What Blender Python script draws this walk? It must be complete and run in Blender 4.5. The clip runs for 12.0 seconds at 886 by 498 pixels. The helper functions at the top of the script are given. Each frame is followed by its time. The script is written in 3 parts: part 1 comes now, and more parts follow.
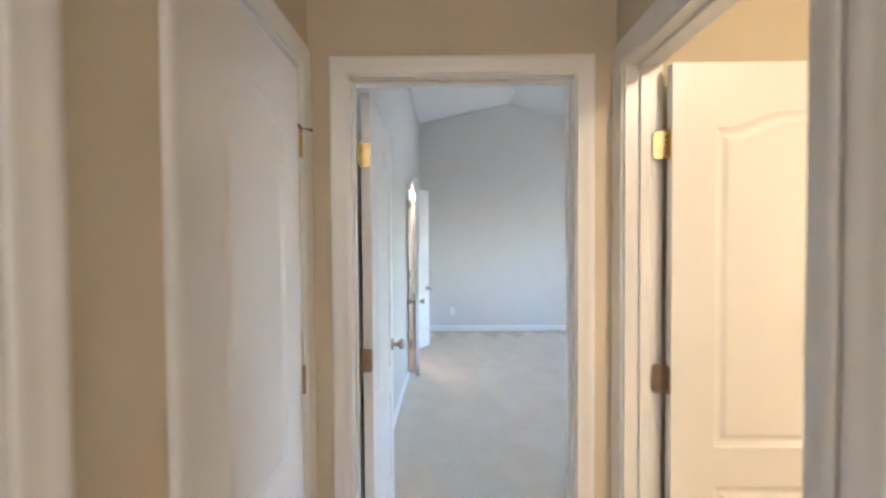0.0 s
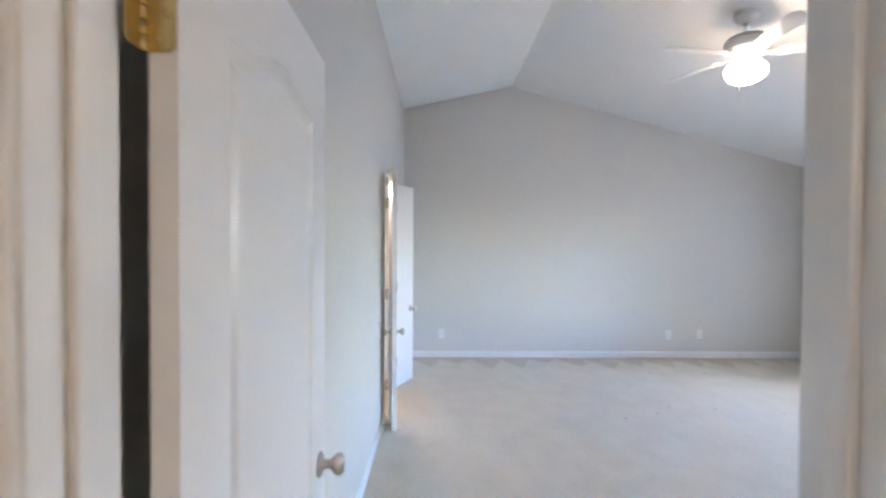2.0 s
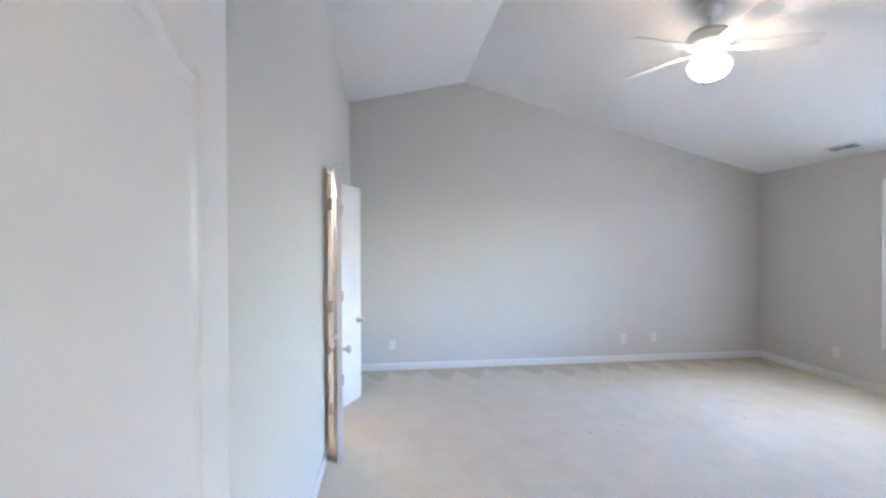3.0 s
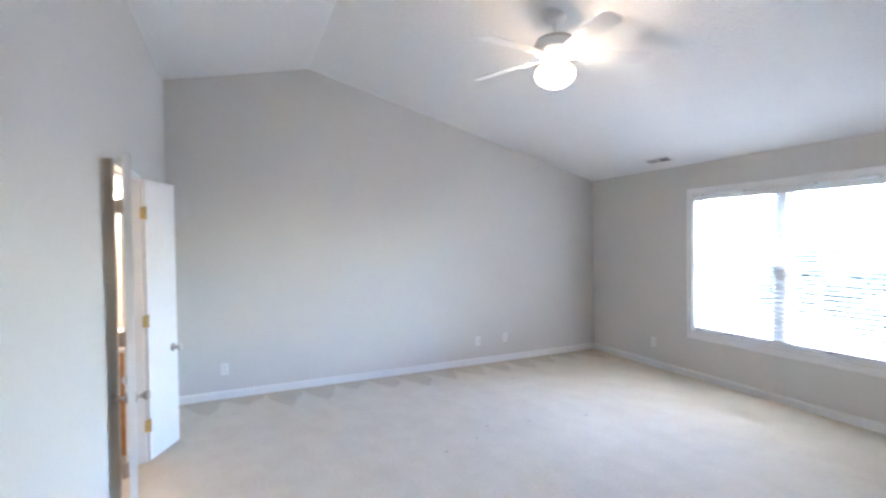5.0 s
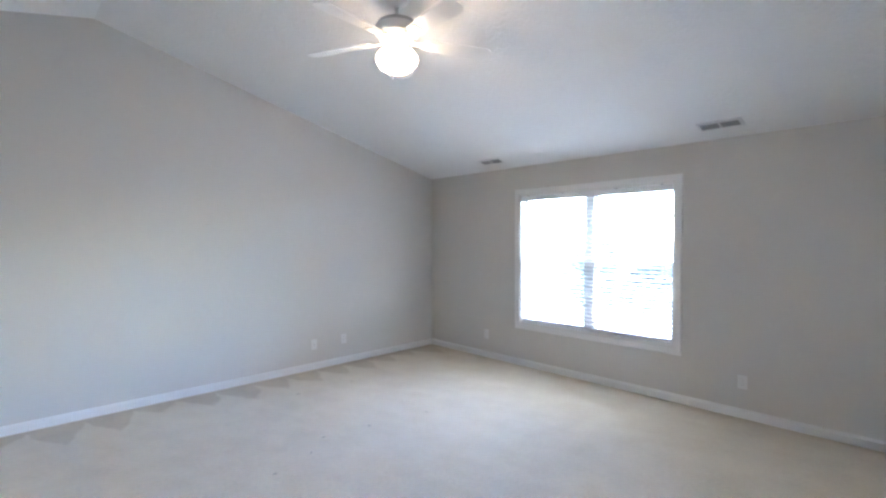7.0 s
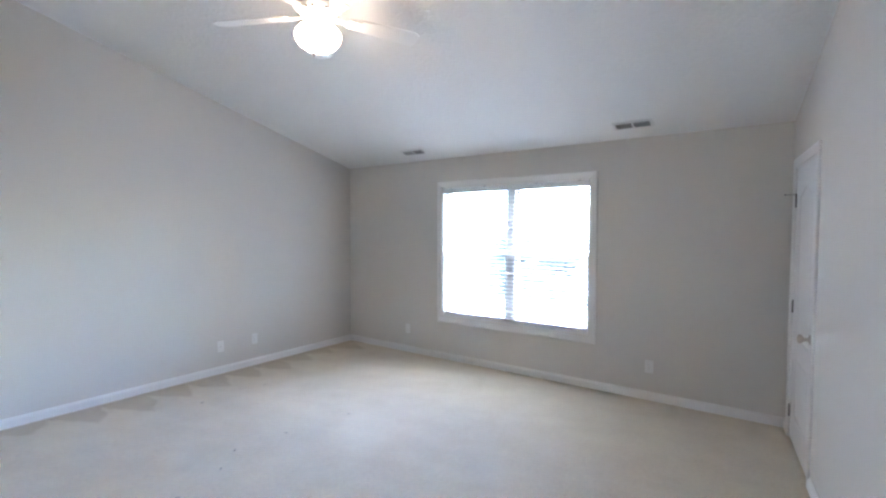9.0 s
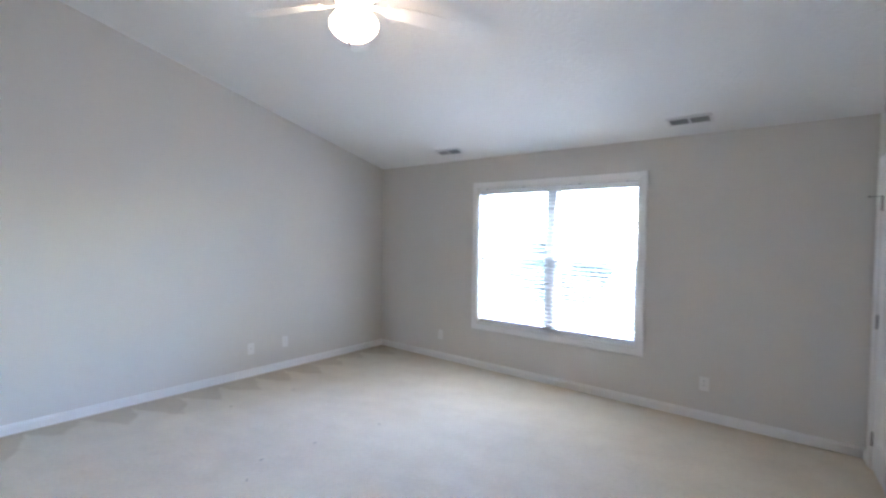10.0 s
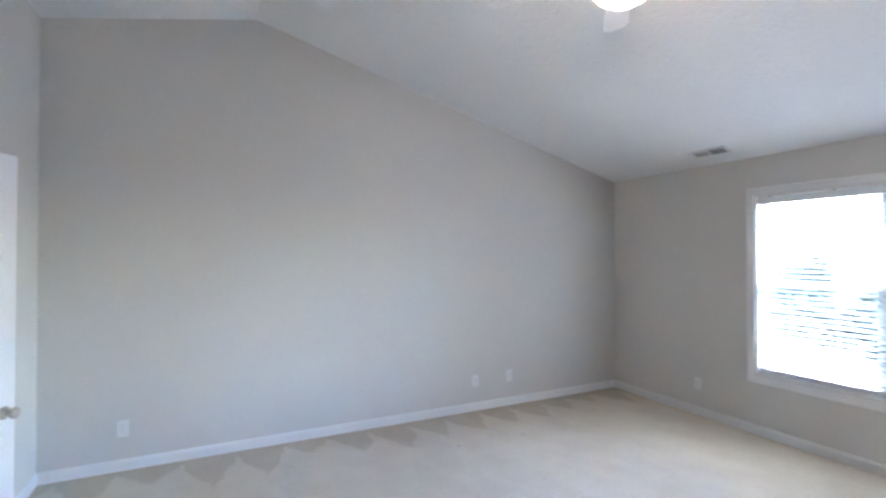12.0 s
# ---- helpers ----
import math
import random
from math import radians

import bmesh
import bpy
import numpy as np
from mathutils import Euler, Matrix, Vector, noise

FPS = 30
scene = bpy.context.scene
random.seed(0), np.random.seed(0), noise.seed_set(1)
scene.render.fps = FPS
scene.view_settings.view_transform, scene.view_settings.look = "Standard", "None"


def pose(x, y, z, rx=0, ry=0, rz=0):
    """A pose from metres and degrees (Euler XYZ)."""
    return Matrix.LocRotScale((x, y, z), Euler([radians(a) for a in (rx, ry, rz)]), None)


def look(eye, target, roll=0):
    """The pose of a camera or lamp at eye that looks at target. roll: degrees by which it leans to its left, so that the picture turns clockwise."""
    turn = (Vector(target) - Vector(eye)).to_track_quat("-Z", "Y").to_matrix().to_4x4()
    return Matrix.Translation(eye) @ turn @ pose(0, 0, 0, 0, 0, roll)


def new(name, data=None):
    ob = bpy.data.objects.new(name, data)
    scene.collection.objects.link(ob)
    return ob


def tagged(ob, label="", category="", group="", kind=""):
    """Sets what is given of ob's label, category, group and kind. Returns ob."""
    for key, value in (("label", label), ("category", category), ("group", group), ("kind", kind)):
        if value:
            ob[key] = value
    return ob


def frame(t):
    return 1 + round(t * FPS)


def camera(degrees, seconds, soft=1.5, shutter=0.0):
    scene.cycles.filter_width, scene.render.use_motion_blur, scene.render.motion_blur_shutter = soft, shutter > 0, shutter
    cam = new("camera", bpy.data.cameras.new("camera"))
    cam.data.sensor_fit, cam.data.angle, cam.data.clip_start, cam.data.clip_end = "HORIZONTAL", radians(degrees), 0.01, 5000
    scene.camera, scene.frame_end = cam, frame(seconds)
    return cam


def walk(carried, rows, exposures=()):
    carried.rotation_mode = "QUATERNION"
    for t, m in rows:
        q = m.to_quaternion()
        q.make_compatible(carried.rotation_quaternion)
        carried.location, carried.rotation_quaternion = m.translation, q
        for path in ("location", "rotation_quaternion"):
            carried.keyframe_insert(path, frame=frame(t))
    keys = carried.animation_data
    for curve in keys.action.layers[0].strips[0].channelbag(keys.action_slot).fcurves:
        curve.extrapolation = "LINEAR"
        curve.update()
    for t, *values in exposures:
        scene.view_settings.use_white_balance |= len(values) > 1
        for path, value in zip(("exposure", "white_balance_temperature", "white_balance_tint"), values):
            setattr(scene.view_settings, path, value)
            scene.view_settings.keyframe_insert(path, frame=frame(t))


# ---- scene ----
EXPOSURES = [(0.0, 6.88, 5550, 16), (0.5, 6.8, 5600, 17), (1.0, 6.75, 5650, 19), (2.5, 6.88, 5600, 20), (5.0, 6.95, 5600, 20), (6.5, 6.71, 5600, 19), (12.0, 6.67, 5600, 19.5)]
cam = camera(87.5, 12.0, 2.4, 0.5)
PATH = [
    (0, (0.311, -0.316, 1.448), (0.291, 1.683, 1.396), -0.4),
    (0.5, (0.333, 0.024, 1.458), (0.292, 2.023, 1.422), -0.3),
    (1, (0.33, 0.325, 1.464), (0.275, 2.324, 1.441), 0.3),
    (1.5, (0.312, 0.617, 1.468), (0.27, 2.617, 1.446), 0.4),
    (2, (0.334, 0.864, 1.49), (0.353, 2.864, 1.457), 0.3),
    (2.5, (0.315, 1.061, 1.504), (0.433, 3.057, 1.476), 0.1),
    (4.5, (0.441, 1.541, 1.538), (1.105, 3.427, 1.511), -0.9),
    (5, (0.508, 1.584, 1.591), (1.323, 3.41, 1.554), -0.7),
    (5.5, (0.518, 1.675, 1.575), (1.518, 3.406, 1.552), -0.6),
    (6, (0.536, 1.738, 1.582), (1.686, 3.373, 1.557), -0.5),
    (6.5, (0.597, 1.759, 1.58), (1.873, 3.299, 1.545), -0.5),
    (7, (0.636, 1.779, 1.552), (2.018, 3.224, 1.507), -0.2),
    (7.5, (0.64, 1.828, 1.603), (2.122, 3.17, 1.524), -0.6),
    (9.3, (0.711, 1.982, 1.567), (2.337, 3.144, 1.486), 0.2),
    (9.5, (0.741, 2.02, 1.569), (2.359, 3.193, 1.486), 0.2),
    (10, (0.817, 2.116, 1.558), (2.362, 3.385, 1.489), 0.7),
    (10.5, (0.884, 2.253, 1.596), (2.304, 3.66, 1.539), 0.7),
    (11, (0.939, 2.383, 1.592), (2.194, 3.941, 1.566), 0.8),
    (11.5, (0.931, 2.612, 1.585), (2.014, 4.293, 1.58), 0.7),
    (12, (0.975, 2.77, 1.563), (1.855, 4.566, 1.586), 0.05),
]
walk(cam, [(t, look(eye, target, roll)) for t, eye, target, roll in PATH], EXPOSURES)
# ---- world and lights ----
world = bpy.data.worlds.new("sky")
scene.world = world
world.use_nodes = True
wn = world.node_tree
sky = wn.nodes.new("ShaderNodeTexSky")
sky.sky_type, sky.sun_disc = "NISHITA", False
sky.sun_elevation, sky.sun_rotation = radians(62), radians(132)
sky.dust_density, sky.air_density = 0.3, 1.0
wn.links.new(sky.outputs[0], wn.nodes["Background"].inputs[0])
wn.nodes["Background"].inputs[1].default_value = 0.08

sun_data = bpy.data.lights.new("sun", "SUN")
sun_data.energy, sun_data.angle, sun_data.color = 1.3, radians(60), (0.90, 0.96, 1.0)
sun_ob = new("sun", sun_data)
sun_ob.matrix_world = look((5.58, -5.03, 14.13), (0, 0, 0))

# strengths of the fan globe and of three lamps added out of view
GLOBE, HALL_LAMP, BATH_LAMP, VANITY_LAMP = 0.28, 1.0, 1.6, 2.3


# ---- materials ----
def material(name, base, rough=0.6, metal=0.0, vary=0.04, scale=6.0, bump=0.0, bump_scale=200.0, bump_dist=0.001,
             mottle=0.0, mottle_scale=1.2, tint=None, spec=0.5):
    """A painted or plain surface: base colour, fine and broad variation, fine relief."""
    mat = bpy.data.materials.new(name)
    mat.use_nodes = True
    nt = mat.node_tree
    b = nt.nodes["Principled BSDF"]
    b.inputs["Roughness"].default_value, b.inputs["Metallic"].default_value = rough, metal
    b.inputs["Specular IOR Level"].default_value = spec
    tc = nt.nodes.new("ShaderNodeTexCoord")
    n1 = nt.nodes.new("ShaderNodeTexNoise")
    n1.inputs["Scale"].default_value, n1.inputs["Detail"].default_value = scale, 5
    nt.links.new(tc.outputs["Object"], n1.inputs["Vector"])
    ramp = nt.nodes.new("ShaderNodeMix")
    ramp.data_type = "RGBA"
    dark = [c * (1 - vary) for c in base] + [1]
    lite = [min(1, c * (1 + vary)) for c in base] + [1]
    ramp.inputs[6].default_value, ramp.inputs[7].default_value = dark, lite
    nt.links.new(n1.outputs["Fac"], ramp.inputs[0])
    out = ramp.outputs[2]
    if mottle:
        n2 = nt.nodes.new("ShaderNodeTexNoise")
        n2.inputs["Scale"].default_value, n2.inputs["Detail"].default_value = mottle_scale, 3
        nt.links.new(tc.outputs["Object"], n2.inputs["Vector"])
        mr = nt.nodes.new("ShaderNodeMapRange")
        mr.inputs[1].default_value, mr.inputs[2].default_value = 0.35, 0.65
        nt.links.new(n2.outputs["Fac"], mr.inputs[0])
        mx = nt.nodes.new("ShaderNodeMix")
        mx.data_type = "RGBA"
        mx.blend_type = "MULTIPLY"
        sc = nt.nodes.new("ShaderNodeMath")
        sc.operation = "MULTIPLY"
        sc.inputs[1].default_value = mottle
        nt.links.new(mr.outputs[0], sc.inputs[0])
        nt.links.new(sc.outputs[0], mx.inputs[0])
        nt.links.new(out, mx.inputs[6])
        mx.inputs[7].default_value = tint or (0.6, 0.58, 0.55, 1)
        out = mx.outputs[2]
    nt.links.new(out, b.inputs["Base Color"])
    if bump:
        n3 = nt.nodes.new("ShaderNodeTexNoise")
        n3.inputs["Scale"].default_value, n3.inputs["Detail"].default_value = bump_scale, 4
        nt.links.new(tc.outputs["Object"], n3.inputs["Vector"])
        bp = nt.nodes.new("ShaderNodeBump")
        bp.inputs["Strength"].default_value, bp.inputs["Distance"].default_value = bump, bump_dist
        nt.links.new(n3.outputs["Fac"], bp.inputs["Height"])
        nt.links.new(bp.outputs[0], b.inputs["Normal"])
    return mat


def emitter(name, colour, strength):
    mat = bpy.data.materials.new(name)
    mat.use_nodes = True
    b = mat.node_tree.nodes["Principled BSDF"]
    b.inputs["Base Color"].default_value = (0.9, 0.9, 0.88, 1)
    b.inputs["Emission Color"].default_value = (*colour, 1)
    b.inputs["Emission Strength"].default_value = strength
    return mat


def carpet_material():
    """Cut-pile carpet: fine tufts, broad brushed patches and the wedge marks of a vacuum cleaner along the end wall."""
    mat = material("carpet", (0.72, 0.63, 0.485), 0.95, vary=0.12, scale=40, bump=0.9, bump_scale=260, bump_dist=0.006,
                   mottle=0.26, mottle_scale=4.0, tint=(0.78, 0.74, 0.68, 1), spec=0.1)
    nt = mat.node_tree
    b = nt.nodes["Principled BSDF"]
    b.inputs["Sheen Weight"].default_value = 0.25
    b.inputs["Sheen Roughness"].default_value = 0.6
    src = b.inputs["Base Color"].links[0].from_socket

    def math(op, a, c=None):
        n = nt.nodes.new("ShaderNodeMath")
        n.operation = op
        for i, v in enumerate((a, c)):
            if v is None:
                continue
            if isinstance(v, (int, float)):
                n.inputs[i].default_value = v
            else:
                nt.links.new(v, n.inputs[i])
        return n.outputs[0]

    geo = nt.nodes.new("ShaderNodeNewGeometry")
    sep = nt.nodes.new("ShaderNodeSeparateXYZ")
    nt.links.new(geo.outputs["Position"], sep.inputs[0])
    wob = nt.nodes.new("ShaderNodeTexNoise")
    wob.inputs["Scale"].default_value, wob.inputs["Detail"].default_value = 5.0, 3
    nt.links.new(geo.outputs["Position"], wob.inputs["Vector"])
    w0 = math("SUBTRACT", wob.outputs["Fac"], 0.5)
    away = math("SUBTRACT", 6.80, sep.outputs["Y"])
    lean = math("MULTIPLY", away, -0.12)
    u = math("ADD", math("MULTIPLY", math("ADD", sep.outputs["X"], lean), 2.75), math("MULTIPLY", w0, 0.45))
    cell = math("FLOOR", u)
    tri = math("SUBTRACT", 1.0, math("MULTIPLY", math("ABSOLUTE", math("SUBTRACT", math("FRACT", u), 0.5)), 2.0))
    wnz = nt.nodes.new("ShaderNodeTexWhiteNoise")
    wnz.noise_dimensions = "1D"
    nt.links.new(cell, wnz.inputs["W"])
    reach = math("ADD", math("MULTIPLY", wnz.outputs["Value"], 0.28), 0.26)
    lim = math("ADD", math("MULTIPLY", math("POWER", tri, 0.6), reach), 0.03)
    edge = nt.nodes.new("ShaderNodeMapRange")
    edge.inputs[1].default_value, edge.inputs[2].default_value = -0.03, 0.03
    nt.links.new(math("SUBTRACT", lim, away), edge.inputs[0])
    mx = nt.nodes.new("ShaderNodeMix")
    mx.data_type, mx.blend_type = "RGBA", "MULTIPLY"
    nt.links.new(math("MULTIPLY", edge.outputs[0], 0.9), mx.inputs[0])
    nt.links.new(src, mx.inputs[6])
    mx.inputs[7].default_value = (0.82, 0.78, 0.72, 1)
    # long brushed streaks across the open floor
    st = nt.nodes.new("ShaderNodeTexNoise")
    st.inputs["Scale"].default_value, st.inputs["Detail"].default_value = 1.0, 4
    mp = nt.nodes.new("ShaderNodeMapping")
    mp.vector_type = "TEXTURE"
    mp.inputs["Rotation"].default_value[2] = radians(-72)
    mp.inputs["Scale"].default_value = (0.55, 0.19, 1.0)
    nt.links.new(geo.outputs["Position"], mp.inputs["Vector"])
    nt.links.new(mp.outputs[0], st.inputs["Vector"])
    sr = nt.nodes.new("ShaderNodeMapRange")
    sr.inputs[1].default_value, sr.inputs[2].default_value = 0.42, 0.62
    nt.links.new(st.outputs["Fac"], sr.inputs[0])
    mx2 = nt.nodes.new("ShaderNodeMix")
    mx2.data_type, mx2.blend_type = "RGBA", "MULTIPLY"
    nt.links.new(math("MULTIPLY", sr.outputs[0], 0.24), mx2.inputs[0])
    nt.links.new(mx.outputs[2], mx2.inputs[6])
    mx2.inputs[7].default_value = (0.86, 0.84, 0.80, 1)
    nt.links.new(mx2.outputs[2], b.inputs["Base Color"])
    return mat


def ceiling_material():
    """White paint over a stomped drywall texture."""
    mat = material("ceiling_paint", (0.84, 0.84, 0.825), 0.85, vary=0.02, scale=3)
    nt = mat.node_tree
    b = nt.nodes["Principled BSDF"]
    tc = nt.nodes.new("ShaderNodeTexCoord")
    n = nt.nodes.new("ShaderNodeTexNoise")
    n.inputs["Scale"].default_value, n.inputs["Detail"].default_value, n.inputs["Distortion"].default_value = 16, 3, 1.5
    nt.links.new(tc.outputs["Object"], n.inputs["Vector"])
    r = nt.nodes.new("ShaderNodeMapRange")
    r.inputs[1].default_value, r.inputs[2].default_value = 0.48, 0.66
    nt.links.new(n.outputs["Fac"], r.inputs[0])
    bp = nt.nodes.new("ShaderNodeBump")
    bp.inputs["Strength"].default_value, bp.inputs["Distance"].default_value = 0.4, 0.0042
    nt.links.new(r.outputs[0], bp.inputs["Height"])
    nt.links.new(bp.outputs[0], b.inputs["Normal"])
    return mat


def glass_material():
    mat = bpy.data.materials.new("window_glass")
    mat.use_nodes = True
    nt = mat.node_tree
    nt.nodes.remove(nt.nodes["Principled BSDF"])
    tr = nt.nodes.new("ShaderNodeBsdfTransparent")
    tr.inputs[0].default_value = (0.93, 0.95, 0.94, 1)
    gl = nt.nodes.new("ShaderNodeBsdfGlossy")
    gl.inputs["Roughness"].default_value = 0.0
    fr = nt.nodes.new("ShaderNodeFresnel")
    fr.inputs[0].default_value = 1.5
    mx = nt.nodes.new("ShaderNodeMixShader")
    nt.links.new(fr.outputs[0], mx.inputs[0])
    nt.links.new(tr.outputs[0], mx.inputs[1])
    nt.links.new(gl.outputs[0], mx.inputs[2])
    nt.links.new(mx.outputs[0], nt.nodes["Material Output"].inputs[0])
    return mat


def slat_material():
    """Thin white vinyl that lets part of the daylight through."""
    mat = material("blind_slat", (0.82, 0.82, 0.81), 0.45, vary=0.02, scale=12)
    nt = mat.node_tree
    tl = nt.nodes.new("ShaderNodeBsdfTranslucent")
    tl.inputs[0].default_value = (0.88, 0.88, 0.87, 1)
    mx = nt.nodes.new("ShaderNodeMixShader")
    mx.inputs[0].default_value = 0.45
    nt.links.new(nt.nodes["Principled BSDF"].outputs[0], mx.inputs[1])
    nt.links.new(tl.outputs[0], mx.inputs[2])
    nt.links.new(mx.outputs[0], nt.nodes["Material Output"].inputs[0])
    return mat


def wood_material(name, a, c):
    mat = material(name, a, 0.35, vary=0.1, scale=4, bump=0.1, bump_scale=60)
    nt = mat.node_tree
    b = nt.nodes["Principled BSDF"]
    tc = nt.nodes.new("ShaderNodeTexCoord")
    mp = nt.nodes.new("ShaderNodeMapping")
    mp.inputs["Scale"].default_value = (14, 14, 1.2)
    nz = nt.nodes.new("ShaderNodeTexNoise")
    nz.inputs["Scale"].default_value, nz.inputs["Detail"].default_value = 3, 6
    mx = nt.nodes.new("ShaderNodeMix")
    mx.data_type = "RGBA"
    nt.links.new(tc.outputs["Object"], mp.inputs["Vector"])
    nt.links.new(mp.outputs[0], nz.inputs["Vector"])
    nt.links.new(nz.outputs["Fac"], mx.inputs[0])
    mx.inputs[6].default_value, mx.inputs[7].default_value = (*a, 1), (*c, 1)
    nt.links.new(mx.outputs[2], b.inputs["Base Color"])
    return mat


GREIGE = material("greige_wall_paint", (0.655, 0.632, 0.585), 0.8, vary=0.015, scale=2.5, bump=0.25, bump_scale=140, bump_dist=0.0012,
                  mottle=0.05, mottle_scale=0.9, tint=(0.85, 0.84, 0.82, 1), spec=0.3)
TAN = material("tan_wall_paint", (0.64, 0.56, 0.43), 0.75, vary=0.02, scale=2.5, bump=0.25, bump_scale=140, bump_dist=0.0012,
               mottle=0.06, mottle_scale=1.1, tint=(0.85, 0.82, 0.76, 1), spec=0.3)
TRIM = material("white_trim_paint", (0.80, 0.79, 0.77), 0.30, vary=0.015, scale=3, bump=0.03, bump_scale=60,
                mottle=0.05, mottle_scale=3, tint=(0.88, 0.86, 0.82, 1))
DOORPAINT = material("white_door_paint", (0.81, 0.80, 0.79), 0.32, vary=0.02, scale=4, bump=0.12, bump_scale=160,
                     mottle=0.04, mottle_scale=2, tint=(0.9, 0.88, 0.85, 1))
CARPET = carpet_material()
CEIL = ceiling_material()
GLASS = glass_material()
# browner brass for low hinges: the dim carpet's reflection is put into the colour
SHADEBRASS = material("shaded_brass", (0.40, 0.30, 0.22), 0.35, metal=1.0, vary=0.15, scale=40, bump=0.05)
BRASS = material("brass", (0.66, 0.52, 0.24), 0.26, metal=1.0, vary=0.12, scale=40, bump=0.05)
NICKEL = material("satin_nickel", (0.50, 0.46, 0.42), 0.28, metal=1.0, vary=0.08, scale=60)
STEEL = material("steel_spring", (0.55, 0.54, 0.52), 0.3, metal=1.0, vary=0.08, scale=60)
DARKSTEEL = material("dark_steel", (0.20, 0.19, 0.18), 0.4, metal=1.0, vary=0.1, scale=60)
PLASTIC = material("white_plastic", (0.77, 0.76, 0.73), 0.35, vary=0.02, scale=8)
LINT = material("dark_lint", (0.30, 0.25, 0.20), 0.9, vary=0.2, scale=60)
DARK = material("dark_slot", (0.03, 0.03, 0.03), 0.7)
# grey louvres and near-black backing put the registers' inner shade into colour
VENTSLAT = material("vent_louvre", (0.32, 0.32, 0.32), 0.5, vary=0.05, scale=12)
VENTDARK = material("vent_duct_shade", (0.02, 0.02, 0.02), 0.8)
VENTWHITE = material("vent_enamel", (0.74, 0.74, 0.73), 0.4, vary=0.03, scale=12)
FANWHITE = material("fan_enamel", (0.80, 0.80, 0.79), 0.3, vary=0.02, scale=8)
FANVENT = material("fan_motor_band", (0.55, 0.55, 0.54), 0.45, vary=0.05, scale=20)
SLAT = slat_material()
VINYL = material("window_vinyl", (0.78, 0.79, 0.80), 0.35, vary=0.02, scale=8)
OAK = wood_material("oak_veneer", (0.42, 0.20, 0.07), (0.56, 0.30, 0.12))
COUNTER = material("cultured_marble", (0.78, 0.76, 0.72), 0.15, vary=0.05, scale=5)
TILE = material("vinyl_floor", (0.55, 0.50, 0.44), 0.4, vary=0.08, scale=8)
BATHWALL = material("bath_wall_paint", (0.68, 0.64, 0.57), 0.7, vary=0.02, scale=3, bump=0.2, bump_scale=140)
GRASS = material("lawn", (0.17, 0.175, 0.145), 0.9, vary=0.3, scale=3, bump=0.4, bump_scale=60, bump_dist=0.03)
LEAF = material("leaves", (0.045, 0.055, 0.035), 0.8, vary=0.35, scale=2.0)
BARK = material("bark", (0.14, 0.11, 0.085), 0.9, vary=0.3, scale=12, bump=0.6, bump_scale=30, bump_dist=0.02)
SIDING = material("outer_siding", (0.62, 0.60, 0.56), 0.7, vary=0.03, scale=3)
GLOBE_MAT = emitter("lit_opal_glass", (1.0, 0.73, 0.44), GLOBE)
HALL_MAT = emitter("lit_hall_glass", (1.0, 0.90, 0.77), HALL_LAMP)
BATH_MAT = emitter("lit_bath_glass", (1.0, 0.77, 0.46), BATH_LAMP)
VANITY_MAT = emitter("lit_vanity_bulb", (1.0, 0.80, 0.56), VANITY_LAMP)


# ---- mesh helpers ----
def box(bm, x0, x1, y0, y1, z0, z1, bevel=0.0):
    """An upright block, its edges softened by a small chamfer."""
    vs = [bm.verts.new((x, y, z)) for x in (x0, x1) for y in (y0, y1) for z in (z0, z1)]
    fs = [bm.faces.new([vs[i] for i in q]) for q in
          ((0, 1, 3, 2), (4, 6, 7, 5), (0, 4, 5, 1), (2, 3, 7, 6), (0, 2, 6, 4), (1, 5, 7, 3))]
    if bevel:
        es = list({e for f in fs for e in f.edges})
        bmesh.ops.bevel(bm, geom=es, offset=bevel, segments=2, affect="EDGES", profile=0.5)
    return vs


def lathe(bm, profile, axis="Z", centre=(0, 0, 0), steps=28):
    """A turned body: profile of (radius, height) along the axis."""
    rings = []
    for r, h in profile:
        ring = []
        for i in range(steps):
            a = 2 * math.pi * i / steps
            p = {"Z": (r * math.cos(a), r * math.sin(a), h), "Y": (r * math.cos(a), h, r * math.sin(a)),
                 "X": (h, r * math.cos(a), r * math.sin(a))}[axis]
            ring.append(bm.verts.new([c + d for c, d in zip(centre, p)]))
        rings.append(ring)
    for a, c in zip(rings, rings[1:]):
        for i in range(steps):
            j = (i + 1) % steps
            f = bm.faces.new((a[i], a[j], c[j], c[i]))
            f.smooth = True
    bm.faces.new(rings[0][::-1])
    bm.faces.new(rings[-1])


def prism(bm, outline, axis, a0, a1):
    """A closed outline pushed through from a0 to a1 along an axis."""
    def at(p, a):
        u, v = p
        return {"X": (a, u, v), "Y": (u, a, v), "Z": (u, v, a)}[axis]
    lo = [bm.verts.new(at(p, a0)) for p in outline]
    hi = [bm.verts.new(at(p, a1)) for p in outline]
    n = len(outline)
    for i in range(n):
        j = (i + 1) % n
        bm.faces.new((lo[i], lo[j], hi[j], hi[i]))
    bm.faces.new(lo[::-1])
    bm.faces.new(hi)


def part(name, bm, mat, parent=None, label=""):
    """One mesh object out of a bmesh, under a thing or a part."""
    bmesh.ops.recalc_face_normals(bm, faces=bm.faces)
    me = bpy.data.meshes.new(name)
    bm.to_mesh(me)
    bm.free()
    me.materials.append(mat)
    ob = new(name, me)
    if parent is not None:
        ob.parent = parent
    return tagged(ob, label)


def thing(name, m, label, category, group="", kind=""):
    """An Empty at the base of a thing that has parts."""
    ob = new(name)
    ob.empty_display_size = 0.1
    ob.matrix_world = m
    return tagged(ob, label, category, group, kind)


